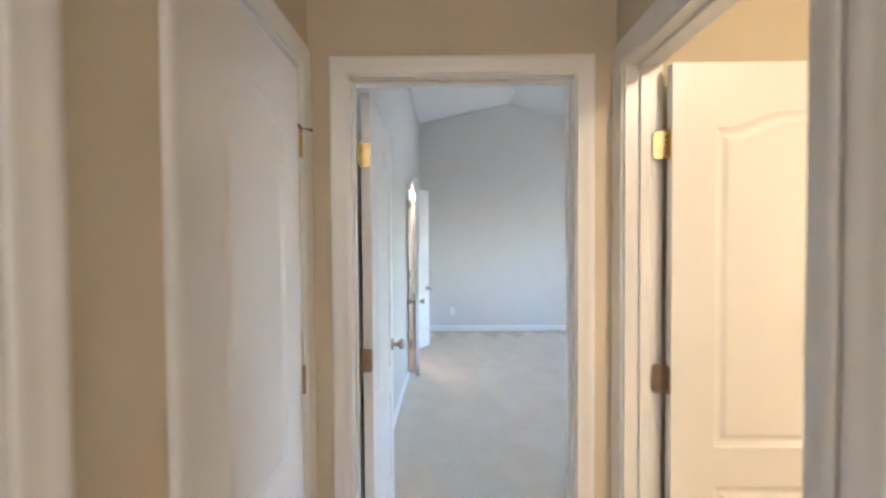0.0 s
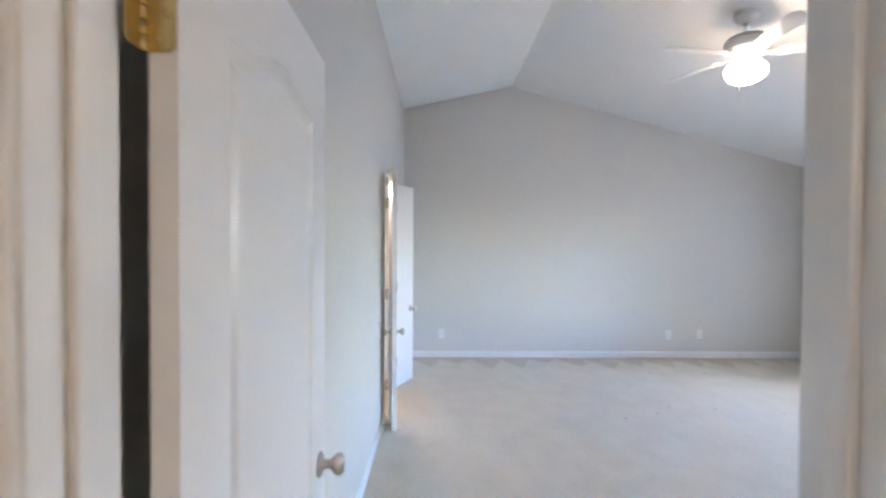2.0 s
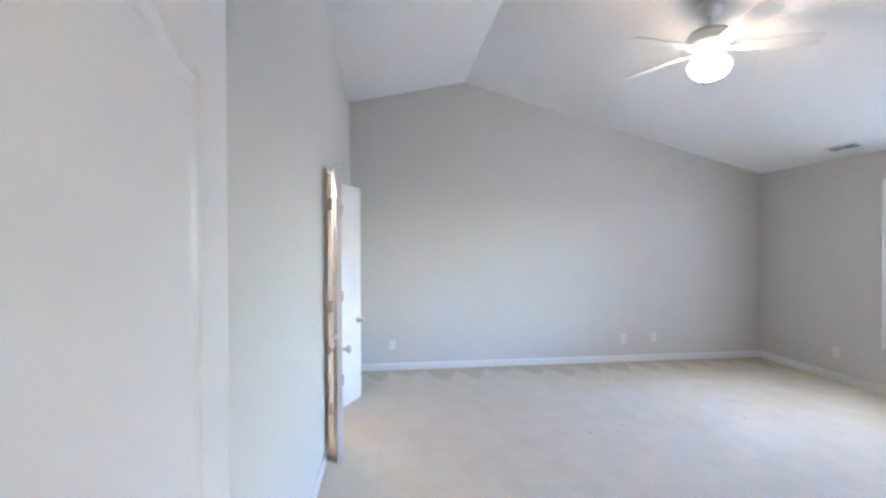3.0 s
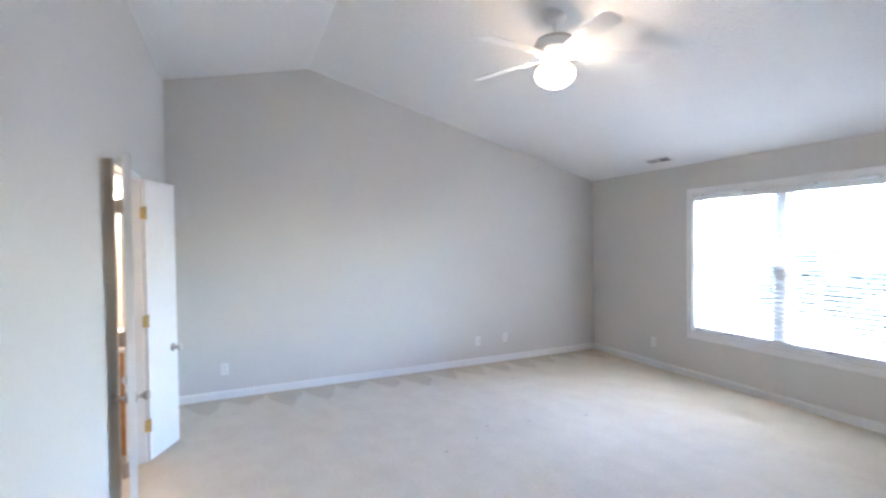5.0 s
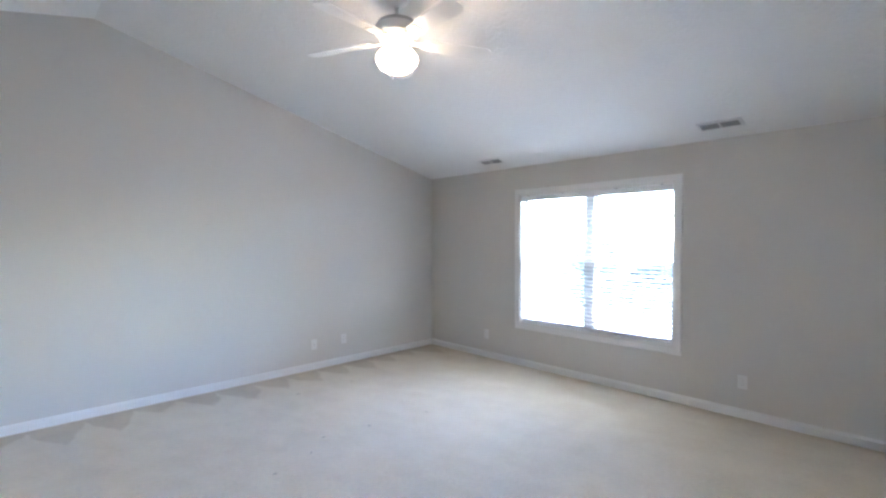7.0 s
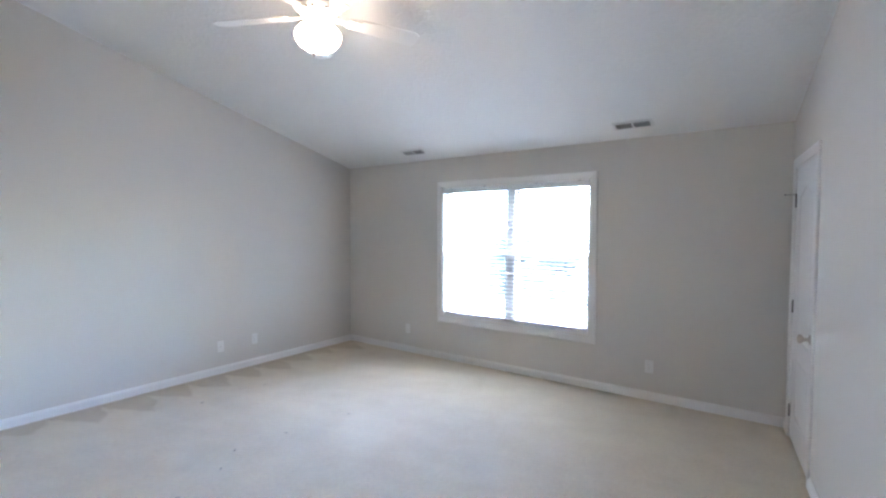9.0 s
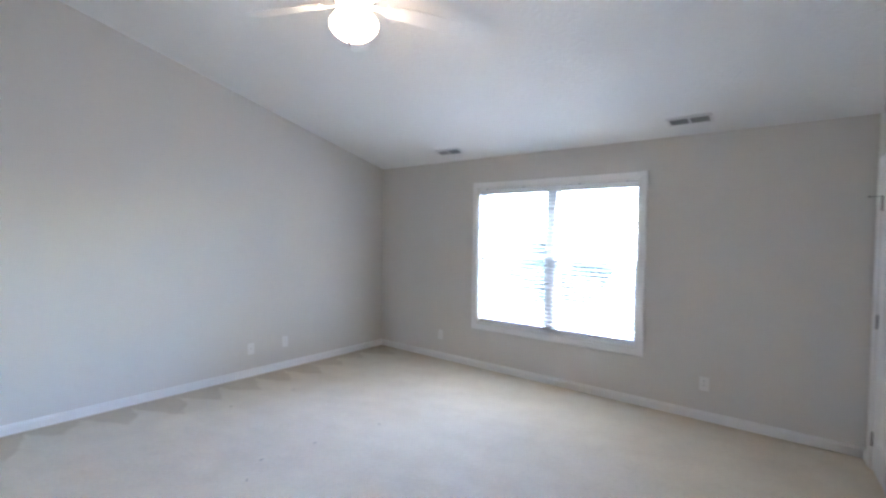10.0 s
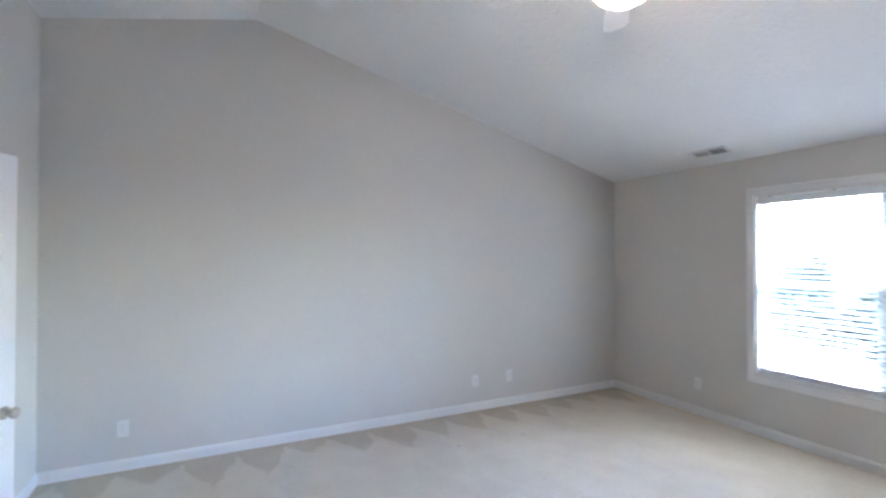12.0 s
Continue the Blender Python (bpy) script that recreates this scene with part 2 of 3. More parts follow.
def structure(name, bm, mat, label, category="wall"):
    return tagged(part(name, bm, mat), label, category, kind="structure")


# ---- plan ----
XL, XW, YF = -0.115, 5.22, 6.81          # bedroom: left wall, window wall, end wall
RIDGE_X, RIDGE_Z = 1.26, 3.475
YH0, YH1 = 1.266, 1.380                   # wall between hall and bedroom
SKEW, XS = 0.1060, 0.90                  # the closet wall runs slightly off square from the entry
SKEW_DEG = math.degrees(math.atan(SKEW))
HL, HR, HB, HZ = -0.16, 0.885, -2.5, 2.44  # hall: left, right, back, ceiling
T = 0.115


def closet_y(x):
    return YH1 + SKEW * (x - XS)


def ceil_z(x):
    return RIDGE_Z - (0.2665 * (x - RIDGE_X) if x > RIDGE_X else 0.2145 * (RIDGE_X - x))


def gable_wall(name, y0, y1, x0, x1, openings, mat, label, roof=ceil_z):
    """A wall across the room whose top follows the vaulted ceiling, with openings (x0, x1, z0, z1) right through it."""
    bm = bmesh.new()
    cuts = sorted({x0, x1, *[c for o in openings for c in o[:2]], *([RIDGE_X] if x0 < RIDGE_X < x1 else [])})
    for a, c in zip(cuts, cuts[1:]):
        hole = [o for o in openings if o[0] <= a and c <= o[1]]
        spans = [(0, None)] if not hole else [(hole[0][3], None)] + ([(0, hole[0][2])] if hole[0][2] > 0 else [])
        for lo, hi in spans:
            top = (roof(a), roof(c)) if hi is None else (hi, hi)
            prism(bm, [(a, lo), (c, lo), (c, top[1]), (a, top[0])], "Y", y0, y1)
    bmesh.ops.remove_doubles(bm, verts=bm.verts, dist=1e-5)
    return structure(name, bm, mat, label)


def long_wall(name, x0, x1, y0, y1, z1, openings, mat, label):
    """A straight wall along y with openings (y0, y1, z0, z1)."""
    bm = bmesh.new()
    cuts = sorted({y0, y1, *[c for o in openings for c in o[:2]]})
    for a, c in zip(cuts, cuts[1:]):
        hole = [o for o in openings if o[0] <= a and c <= o[1]]
        spans = [(0, z1)] if not hole else [(hole[0][3], z1)] + ([(0, hole[0][2])] if hole[0][2] > 0 else [])
        for lo, hi in spans:
            box(bm, x0, x1, a, c, lo, hi)
    return structure(name, bm, mat, label)


# openings
WG = 0.02
DOOR_H, BED_H = 2.019, 2.009
BED_X = (-0.036, 0.760)
PAIR_Y, PAIR_H = (4.725, 5.525), 2.065
LEFT_Y, RIGHT_Y, LEFT2_Y, RIGHT2_Y = (0.509, 1.197), (0.415, 1.203), (-0.60, 0.174), (-0.50, 0.283)
WIN_Y, WIN_Z = (3.418, 5.210), (0.515, 2.078)
CLOSET_X, CLOSET_H = (4.262, 5.045), 2.04

gable_wall("wall_north", YF, YF + T, XL - T, XW + 0.15, [], GREIGE, "greige painted gable end wall of the bedroom")
gable_wall("wall_entry", YH0, YH1, XL - T, XS, [(BED_X[0] - WG, BED_X[1] + WG, 0, BED_H + WG)], GREIGE, "wall between hall and bedroom with the entry door opening")
closet = gable_wall("wall_closet", YH1 - 0.05, YH1, XS, XW, [(CLOSET_X[0] - WG, CLOSET_X[1] + WG, 0, CLOSET_H + WG)], GREIGE, "greige painted closet wall of the bedroom")
for v in closet.data.vertices:
    v.co.y += SKEW * (v.co.x - XS)
long_wall("wall_west", XL - T, XL, YH1, YF, ceil_z(XL), [(PAIR_Y[0] - WG, PAIR_Y[1] + WG, 0, PAIR_H + WG)], GREIGE, "greige painted wall with the bathroom double door")
long_wall("wall_window", XW, XW + 0.15, 0.9 + T, YF, ceil_z(XW), [(*WIN_Y, *WIN_Z)], GREIGE, "greige painted outside wall with the wide window")
long_wall("wall_hall_west", HL - T, HL, HB, YH0, HZ, [(LEFT_Y[0] - WG, LEFT_Y[1] + WG, 0, DOOR_H + WG), (LEFT2_Y[0] - WG, LEFT2_Y[1] + WG, 0, DOOR_H + WG)], TAN, "tan painted hall wall with closet doors")
long_wall("wall_hall_east", HR, HR + T, HB, YH0, HZ, [(RIGHT_Y[0] - WG, RIGHT_Y[1] + WG, 0, DOOR_H + WG), (RIGHT2_Y[0] - WG, RIGHT2_Y[1] + WG, 0, DOOR_H + WG)], TAN, "tan painted hall wall with an open door")
bm = bmesh.new()
box(bm, HL - T, 2.9, HB - T, HB, 0, HZ)
structure("wall_hall_south", bm, TAN, "tan painted wall that closes the hall")
bm = bmesh.new()
box(bm, HL, BED_X[0] - WG, YH0 - 0.004, YH0, 0, HZ)
box(bm, BED_X[1] + WG, HR, YH0 - 0.004, YH0, 0, HZ)
box(bm, BED_X[0] - WG, BED_X[1] + WG, YH0 - 0.004, YH0, BED_H + WG, HZ)
structure("wall_hall_end", bm, TAN, "tan painted hall face of the entry wall")
bm = bmesh.new()
box(bm, 2.9, 2.9 + T, HB - T, YH0, 0, HZ)
structure("wall_side_room_east", bm, TAN, "tan painted wall of the lit side room")
bm = bmesh.new()
box(bm, HR + T, 2.9, -1.2 - T, -1.2, 0, HZ)
structure("wall_side_room_south", bm, TAN, "tan painted wall of the lit side room")
bm = bmesh.new()
box(bm, HR + T, 2.9, YH0 - 0.004, YH0, 0, HZ)
structure("wall_side_room_north", bm, TAN, "tan painted wall behind the open side door")
# small closet behind the hall's closed doors
bm = bmesh.new()
box(bm, HL - T - 0.7, HL - T - 0.6, HB, YH0, 0, HZ)
structure("wall_hall_closet", bm, TAN, "back wall of the hall closets")
# bathroom shell
bm = bmesh.new()
box(bm, -2.4 - T, -2.4, 3.4, YF + T, 0, HZ)
structure("wall_bath_west", bm, BATHWALL, "cream bathroom wall")
bm = bmesh.new()
box(bm, -2.4, XL - T, 3.4 - T, 3.4, 0, HZ)
structure("wall_bath_south", bm, BATHWALL, "cream bathroom wall")
bm = bmesh.new()
box(bm, -2.4, XL - T, YF, YF + T, 0, HZ)
structure("wall_bath_north", bm, BATHWALL, "cream bathroom wall beyond the vanity")

bm = bmesh.new()
box(bm, XL - T + 0.02, XW, HB, YF, -0.12, 0)
structure("floor", bm, CARPET, "beige cut-pile carpet with vacuum marks", "carpet")
bm = bmesh.new()
box(bm, -2.4, XL - T + 0.02, 3.4, YF, -0.12, -0.006)
structure("floor_bath", bm, TILE, "beige vinyl bathroom floor", "floor")
bm = bmesh.new()
prism(bm, [(XL - T, ceil_z(XL - T)), (RIDGE_X, RIDGE_Z), (RIDGE_X, RIDGE_Z + 0.14), (XL - T, ceil_z(XL - T) + 0.14)], "Y", 0.9, YF + T)
prism(bm, [(RIDGE_X, RIDGE_Z), (XW + 0.15, ceil_z(XW + 0.15)), (XW + 0.15, ceil_z(XW + 0.15) + 0.14), (RIDGE_X, RIDGE_Z + 0.14)], "Y", 0.9, YF + T)
structure("ceiling", bm, CEIL, "white textured vaulted bedroom ceiling", "ceiling")
bm = bmesh.new()
box(bm, HL - T - 0.7, 2.9 + T, HB - T, YH0, HZ, HZ + 0.12)
structure("ceiling_hall", bm, CEIL, "white flat hall ceiling", "ceiling")
bm = bmesh.new()
box(bm, -2.4 - T, XL - T, 3.4 - T, YF + T, HZ, HZ + 0.12)
structure("ceiling_bath", bm, CEIL, "white flat bathroom ceiling", "ceiling")


# ---- trim ----
def baseboard(name, runs, parent_label="white painted baseboard along the carpet"):
    """Baseboards with a small moulded cap; runs of (x0, y0, x1, y1, nx, ny), n pointing into the room."""
    prof = [(0, 0), (0.014, 0), (0.014, 0.058), (0.011, 0.066), (0.008, 0.071), (0.006, 0.078), (0, 0.080)]
    top = thing(name, Matrix(), parent_label, "baseboard", kind="structure")
    for x0, y0, x1, y1, nx, ny in runs:
        bm = bmesh.new()
        a = [bm.verts.new((x0 + nx * d, y0 + ny * d, h)) for d, h in prof]
        c = [bm.verts.new((x1 + nx * d, y1 + ny * d, h)) for d, h in prof]
        for i in range(len(prof)):
            j = (i + 1) % len(prof)
            bm.faces.new((a[i], a[j], c[j], c[i]))
        bm.faces.new(a)
        bm.faces.new(c[::-1])
        part("board", bm, TRIM, top)


CASE = 0.063
baseboard("baseboard", [
    (XL + 0.0141, YF, XW - 0.0141, YF, 0, -1),
    (XW, closet_y(XW), XW, YF, -1, 0),
    (XL, YH1, XL, PAIR_Y[0] - WG, 1, 0),
    (XL, PAIR_Y[1] + WG, XL, YF, 1, 0),
    (XS, closet_y(XS), CLOSET_X[0] - CASE, closet_y(CLOSET_X[0] - CASE), 0, 1),
    (CLOSET_X[1] + CASE, closet_y(CLOSET_X[1] + CASE), XW - 0.0141, closet_y(XW), 0, 1),
    (HL, HB, HL, LEFT2_Y[0] - CASE, 1, 0),
    (HL, LEFT2_Y[1] + CASE, HL, LEFT_Y[0] - CASE, 1, 0),
    (HR, HB, HR, RIGHT2_Y[0] - CASE, -1, 0),
])


def door_frame(name, m, w, h, depth, label, casing_front=True, casing_back=True, stop=0.045, stop_w=0.034, reveal=-0.004, face=0.066):
    """A cased opening. Local frame: x across the opening from 0 to w, y through the wall from 0 to depth, z up."""
    top = thing(name, m, label, "door frame", kind="structure")
    jt = 0.016
    bm = bmesh.new()
    box(bm, -WG, jt, -0.001, depth + 0.001, 0, h, 0.0015)
    part("jamb", bm, TRIM, top)
    bm = bmesh.new()
    box(bm, w - jt, w + WG, -0.001, depth + 0.001, 0, h, 0.0015)
    part("jamb", bm, TRIM, top)
    bm = bmesh.new()
    box(bm, -WG, w + WG, -0.001, depth + 0.001, h + 0.0005, h + WG, 0.0015)
    box(bm, jt, w - jt, -0.001, depth + 0.001, h - jt, h + 0.0005, 0.0015)
    part("head_jamb", bm, TRIM, top)
    if stop is not None:
        for a, c, z0, z1 in ((jt, jt + 0.011, 0, h - jt), (w - jt - 0.011, w - jt, 0, h - jt), (jt + 0.011, w - jt - 0.011, h - jt - 0.011, h - jt)):
            bm = bmesh.new()
            box(bm, a, c, stop, stop + stop_w, z0, z1, 0.003)
            part("door_stop", bm, TRIM, top)
    prof = [(0.006, 0), (0.006, 0.008), (0.010, 0.0105), (0.024, 0.0115), (0.034, 0.0128), (0.046, 0.0160),
            (0.058, 0.0178), (0.068, 0.0165), (0.072, 0.0130), (0.072, 0)]
    for on, y, s in ((casing_front, 0, -1), (casing_back, depth, 1)):
        if not on:
            continue
        for side in ("left", "head", "right"):
            bm = bmesh.new()
            rows = []
            for u, d in prof:
                u2 = reveal + (u - 0.006) / 0.066 * face
                if side == "left":
                    ends = ((-u2, 0), (-u2, h + u2))
                elif side == "right":
                    ends = ((w + u2, 0), (w + u2, h + u2))
                else:
                    ends = ((-u2, h + u2), (w + u2, h + u2))
                rows.append([bm.verts.new((x, y + s * d, z)) for x, z in ends])
            n = len(rows)
            for i in range(n):
                j = (i + 1) % n
                bm.faces.new((rows[i][0], rows[j][0], rows[j][1], rows[i][1]))
            bm.faces.new([r[0] for r in rows])
            bm.faces.new([r[1] for r in rows][::-1])
            part("casing", bm, TRIM, top)
    return top


def panel_face(bm, w, h, stile, y, s):
    """One moulded face of a two-panel door with an arched upper panel. s: the way the face looks along y."""
    n = 18
    up0, up1, lo0, lo1 = 0.77, h - 0.20, 0.20, 0.645
    rise = 0.05
    x0, x1 = stile, w - stile

    def arch(u):
        k = min(u, 1 - u) * 2
        k = min(1, max(0, (k - 0.12) / 0.80))
        return rise * k * k * (3 - 2 * k)

    def quad(*pts):
        bm.faces.new([bm.verts.new((x, y, z)) for x, z in pts])

    top_edge = [(x0 + (x1 - x0) * i / n, up1 + arch(i / n)) for i in range(n + 1)]
    quad((0, 0), (x0, 0), (x0, h), (0, h))
    quad((x1, 0), (w, 0), (w, h), (x1, h))
    quad((x0, 0), (x1, 0), (x1, lo0), (x0, lo0))
    quad((x0, lo1), (x1, lo1), (x1, up0), (x0, up0))
    for a, c in zip(top_edge, top_edge[1:]):
        quad(a, c, (c[0], h), (a[0], h))
    for outline in ([(x0, lo0), (x1, lo0), (x1, lo1), (x0, lo1)], [(x0, up0), (x1, up0)] + top_edge[::-1]):
        cx = (x0 + x1) / 2
        cz = (min(p[1] for p in outline) + max(p[1] for p in outline)) / 2
        hw, hh = (x1 - x0) / 2, (max(p[1] for p in outline) - min(p[1] for p in outline)) / 2
        loops = []
        for off, d in ((0, 0), (0.004, 0.004), (0.016, 0.0085), (0.024, 0.0085), (0.036, 0.003), (0.040, 0.002)):
            kx, kz = (hw - off) / hw, (hh - off) / hh
            loops.append([bm.verts.new((cx + (x - cx) * kx, y - s * d, cz + (z - cz) * kz)) for x, z in outline])
        for a, c in zip(loops, loops[1:]):
            for i in range(len(a)):
                j = (i + 1) % len(a)
                bm.faces.new((a[i], a[j], c[j], c[i]))
        bm.faces.new(loops[-1])


def door_slab(w, h, t, stile):
    """A moulded two-panel slab, or a flush one where no stile is given."""
    bm = bmesh.new()
    if not stile:
        box(bm, 0, w, 0, t, 0, h, 0.002)
        return bm
    panel_face(bm, w, h, stile, 0, -1)
    panel_face(bm, w, h, stile, t, 1)
    for x in (0, w):
        bm.faces.new([bm.verts.new(p) for p in ((x, 0, 0), (x, t, 0), (x, t, h), (x, 0, h))])
    for z in (0, h):
        bm.faces.new([bm.verts.new(p) for p in ((0, 0, z), (w, 0, z), (w, t, z), (0, t, z))])
    bmesh.ops.remove_doubles(bm, verts=bm.verts, dist=1e-5)
    return bm


def knob(parent, x, z, t, mat=NICKEL):
    """A round passage knob on both faces."""
    prof = [(0.0325, 0), (0.0325, 0.004), (0.029, 0.008), (0.014, 0.011), (0.0115, 0.018), (0.0115, 0.030), (0.017, 0.036),
            (0.0255, 0.044), (0.0285, 0.052), (0.0270, 0.060), (0.020, 0.066), (0.006, 0.069)]
    for y, s in ((0, -1), (t, 1)):
        bm = bmesh.new()
        lathe(bm, [(r, s * d) for r, d in prof], "Y", (x, y, z))
        part("door_knob", bm, mat, parent, "satin nickel round knob")


def hinge(parent, z, mat, t, open_leaf=True, side=-1, height=0.089, jamb_dir=(0, -1)):
    """A butt hinge at the door's edge: knuckle, a leaf on the edge of the door and one on the jamb."""
    bm = bmesh.new()
    y = 0 if side < 0 else t
    seg = height / 5
    for i in range(5):
        lathe(bm, [(0.0052, z - height / 2 + i * seg + 0.0006), (0.0064, z - height / 2 + i * seg + 0.0012),
                   (0.0064, z - height / 2 + (i + 1) * seg - 0.0012), (0.0052, z - height / 2 + (i + 1) * seg - 0.0006)],
              "Z", (-0.004, y + side * 0.005, 0), 12)
    lathe(bm, [(0.003, z + height / 2), (0.0055, z + height / 2 + 0.002), (0.0055, z + height / 2 + 0.005), (0.002, z + height / 2 + 0.008)],
          "Z", (-0.004, y + side * 0.005, 0), 12)
    hob = part("hinge", bm, mat, parent, "butt hinge")
    if open_leaf:
        bm = bmesh.new()
        r, hw = 0.012, height / 2
        lo, hi = (y - side * 0.001, y - side * 0.033)
        out = [(lo, z - hw), (hi + side * r, z - hw)]
        out += [(hi + side * r * (1 - math.sin(a)), z - hw + r * (1 - math.cos(a))) for a in (0.5, 1.05, 1.57)]
        out += [(hi + side * r * (1 - math.cos(a)), z + hw - r * (1 - math.sin(a))) for a in (0.0, 0.52, 1.07)]
        out += [(hi + side * r, z + hw), (lo, z + hw)]
        prism(bm, out, "X", -0.0022, 0.0005)
        part("leaf", bm, mat, hob)
        for k in ((-0.3, 0.35), (0, 0.7), (0.3, 0.35)):
            bm = bmesh.new()
            lathe(bm, [(0.0042, -0.0022), (0.0042, -0.0034), (0.0022, -0.0037)], "X", (0, lo + (hi - lo) * k[1], z + height * k[0]), 10)
            part("screw", bm, mat, hob)
        bm = bmesh.new()
        dx, dy = jamb_dir
        ln = 0.034
        px, py = -0.004, y + side * 0.004
        nx, ny = -dy, dx
        edge = [(0.0, -hw), (ln - r, -hw)]
        edge += [(ln - r * (1 - math.sin(q)), -hw + r * (1 - math.cos(q))) for q in (0.5, 1.05, 1.57)]
        edge += [(ln - r * (1 - math.cos(q)), hw - r * (1 - math.sin(q))) for q in (0.0, 0.52, 1.07)]
        edge += [(ln - r, hw), (0.0, hw)]
        near = [bm.verts.new((px + dx * u + nx * 0.001, py + dy * u + ny * 0.001, z + v)) for u, v in edge]
        far = [bm.verts.new((px + dx * u - nx * 0.001, py + dy * u - ny * 0.001, z + v)) for u, v in edge]
        for q in range(len(edge)):
            p = (q + 1) % len(edge)
            bm.faces.new((near[q], near[p], far[p], far[q]))
        bm.faces.new(near[::-1])
        bm.faces.new(far)
        bmesh.ops.recalc_face_normals(bm, faces=bm.faces)
        part("leaf", bm, mat, hob)
    return hob


def pin_stop(parent, y, z, s):
    """A hinge-pin door stop: bent rod with rubber bumpers."""
    bm = bmesh.new()
    lathe(bm, [(0.007, z), (0.0075, z + 0.002), (0.0075, z + 0.006), (0.006, z + 0.008)], "Z", (-0.004, y + s * 0.005, 0), 12)
    rod = bmesh.new()
    lathe(rod, [(0.0026, 0.004), (0.0026, 0.034), (0.0052, 0.035), (0.0056, 0.043), (0.004, 0.045)], "Y", (0, 0, 0), 10)
    rod.transform(pose(-0.004, y + s * 0.005, z + 0.004, 0, 0, 52))
    mesh = bpy.data.meshes.new("rod")
    rod.to_mesh(mesh)
    rod.free()
    bm.from_mesh(mesh)
    lathe(bm, [(0.002, 0.0), (0.002, 0.030), (0.0045, 0.031), (0.005, 0.037), (0.003, 0.039)], "X", (-0.004, y + s * 0.012, z + 0.004), 10)
    part("hinge_pin_stop", bm, DARKSTEEL, parent, "steel hinge-pin door stop")


def door(name, m, w, h, label, stile=0.135, t=0.035, zs=(1.79, 1.0, 0.21), hinge_mat=BRASS, open_leaf=True, side=-1, knob_z=0.885,
         jamb_dir=(0, -1)):
    top = thing(name, m, label, "door", kind="structure")
    bm = door_slab(w, h, t, stile)
    for v in bm.verts:
        v.co.z += 0.012
    part("slab", bm, DOORPAINT, top, "white moulded two-panel slab" if stile else "flush white slab")
    knob(top, w - 0.062, knob_z, t)
    # lower hall hinges take the browner, shade-coloured brass
    for i, z in enumerate(zs):
        hinge(top, z, SHADEBRASS if i and hinge_mat is BRASS and h < 2.0 else hinge_mat, t, open_leaf=open_leaf, side=side, jamb_dir=jamb_dir)
    return top


# entry between hall and bedroom, door swung open against the left wall
door_frame("door_frame_1", pose(BED_X[0], YH0 - 0.004, 0), BED_X[1] - BED_X[0], BED_H, YH1 - YH0 + 0.004, "white cased entry to the bedroom", stop=0.045, stop_w=0.030, reveal=-0.011, face=0.058)
door("door_1", pose(0.026, 1.417, 0, 0, 0, 91.0), 0.755, 1.975, "white two-panel bedroom door standing open against the wall",
     zs=(1.755, 0.984, 0.215), side=1, jamb_dir=(-1.0, 0.0), knob_z=0.885)
# hall closet, closed
door_frame("door_frame_2", pose(HL, LEFT_Y[0], 0) @ pose(0, 0, 0, 0, 0, 90), LEFT_Y[1] - LEFT_Y[0], DOOR_H - 0.004, T, "white cased hall closet opening", casing_back=False, stop=0.046)
d2 = door("door_2", pose(-0.2015, 1.179, 0, 0, 0, -90), 0.652, 1.975, "closed white two-panel hall closet door", stile=0.14,
          zs=(1.752, 0.982, 0.215), open_leaf=False, side=1)
pin_stop(d2, 0.035, 1.752 + 0.047, 1)
door_frame("door_frame_3", pose(HL, LEFT2_Y[0], 0) @ pose(0, 0, 0, 0, 0, 90), LEFT2_Y[1] - LEFT2_Y[0], DOOR_H - 0.004, T, "white cased hall opening", casing_back=False, stop=0.046)
door("door_3", pose(-0.2015, LEFT2_Y[1] - 0.018, 0, 0, 0, -90), LEFT2_Y[1] - LEFT2_Y[0] - 0.036, 1.975, "closed white two-panel hall door", open_leaf=False, side=1)
# lit side room, door open into it
door_frame("door_frame_4", pose(HR, RIGHT_Y[1], 0) @ pose(0, 0, 0, 0, 0, -90), RIGHT_Y[1] - RIGHT_Y[0], DOOR_H - 0.004, T + 0.002, "white cased opening to the lit side room", stop=0.044)
door("door_4", pose(1.0065, 1.126, 0, 0, 0, 0), 0.735, 1.967, "white two-panel door standing open into the lit side room",
     zs=(1.735, 0.99, 0.215), side=1, jamb_dir=(-0.93, 0.37))
door_frame("door_frame_8", pose(HR, RIGHT2_Y[1], 0) @ pose(0, 0, 0, 0, 0, -90), RIGHT2_Y[1] - RIGHT2_Y[0], DOOR_H - 0.004, T, "white cased hall opening beside the lit room", casing_back=False, stop=0.046)
door("door_8", pose(HR + 0.0415, RIGHT2_Y[0] + 0.018, 0, 0, 0, 90), RIGHT2_Y[1] - RIGHT2_Y[0] - 0.036, 1.975, "closed white two-panel hall door beside the lit room", open_leaf=False, side=1)
# bathroom pair of narrow leaves
door_frame("door_frame_5", pose(XL, PAIR_Y[0], 0) @ pose(0, 0, 0, 0, 0, 90), PAIR_Y[1] - PAIR_Y[0], PAIR_H, T, "white jambs of the double-door opening to the bathroom", casing_front=False, stop=0.055)
d5 = door("door_5", pose(-0.090, 4.800, 0, 0, 0, -79.3), 0.365, 2.048, "narrow white door leaf folded back near the wall", stile=0.09,
          zs=(1.812, 1.037, 0.265), hinge_mat=NICKEL, side=-1, jamb_dir=(0.16, -0.99), knob_z=0.775)
bm = bmesh.new()
lathe(bm, [(0.016, 0), (0.022, -0.006), (0.022, -0.016), (0.012, -0.024), (0.003, -0.026)], "Y", (0.30, 0, 0.870))
part("bumper", bm, PLASTIC, d5, "white plastic bumper above the knob")
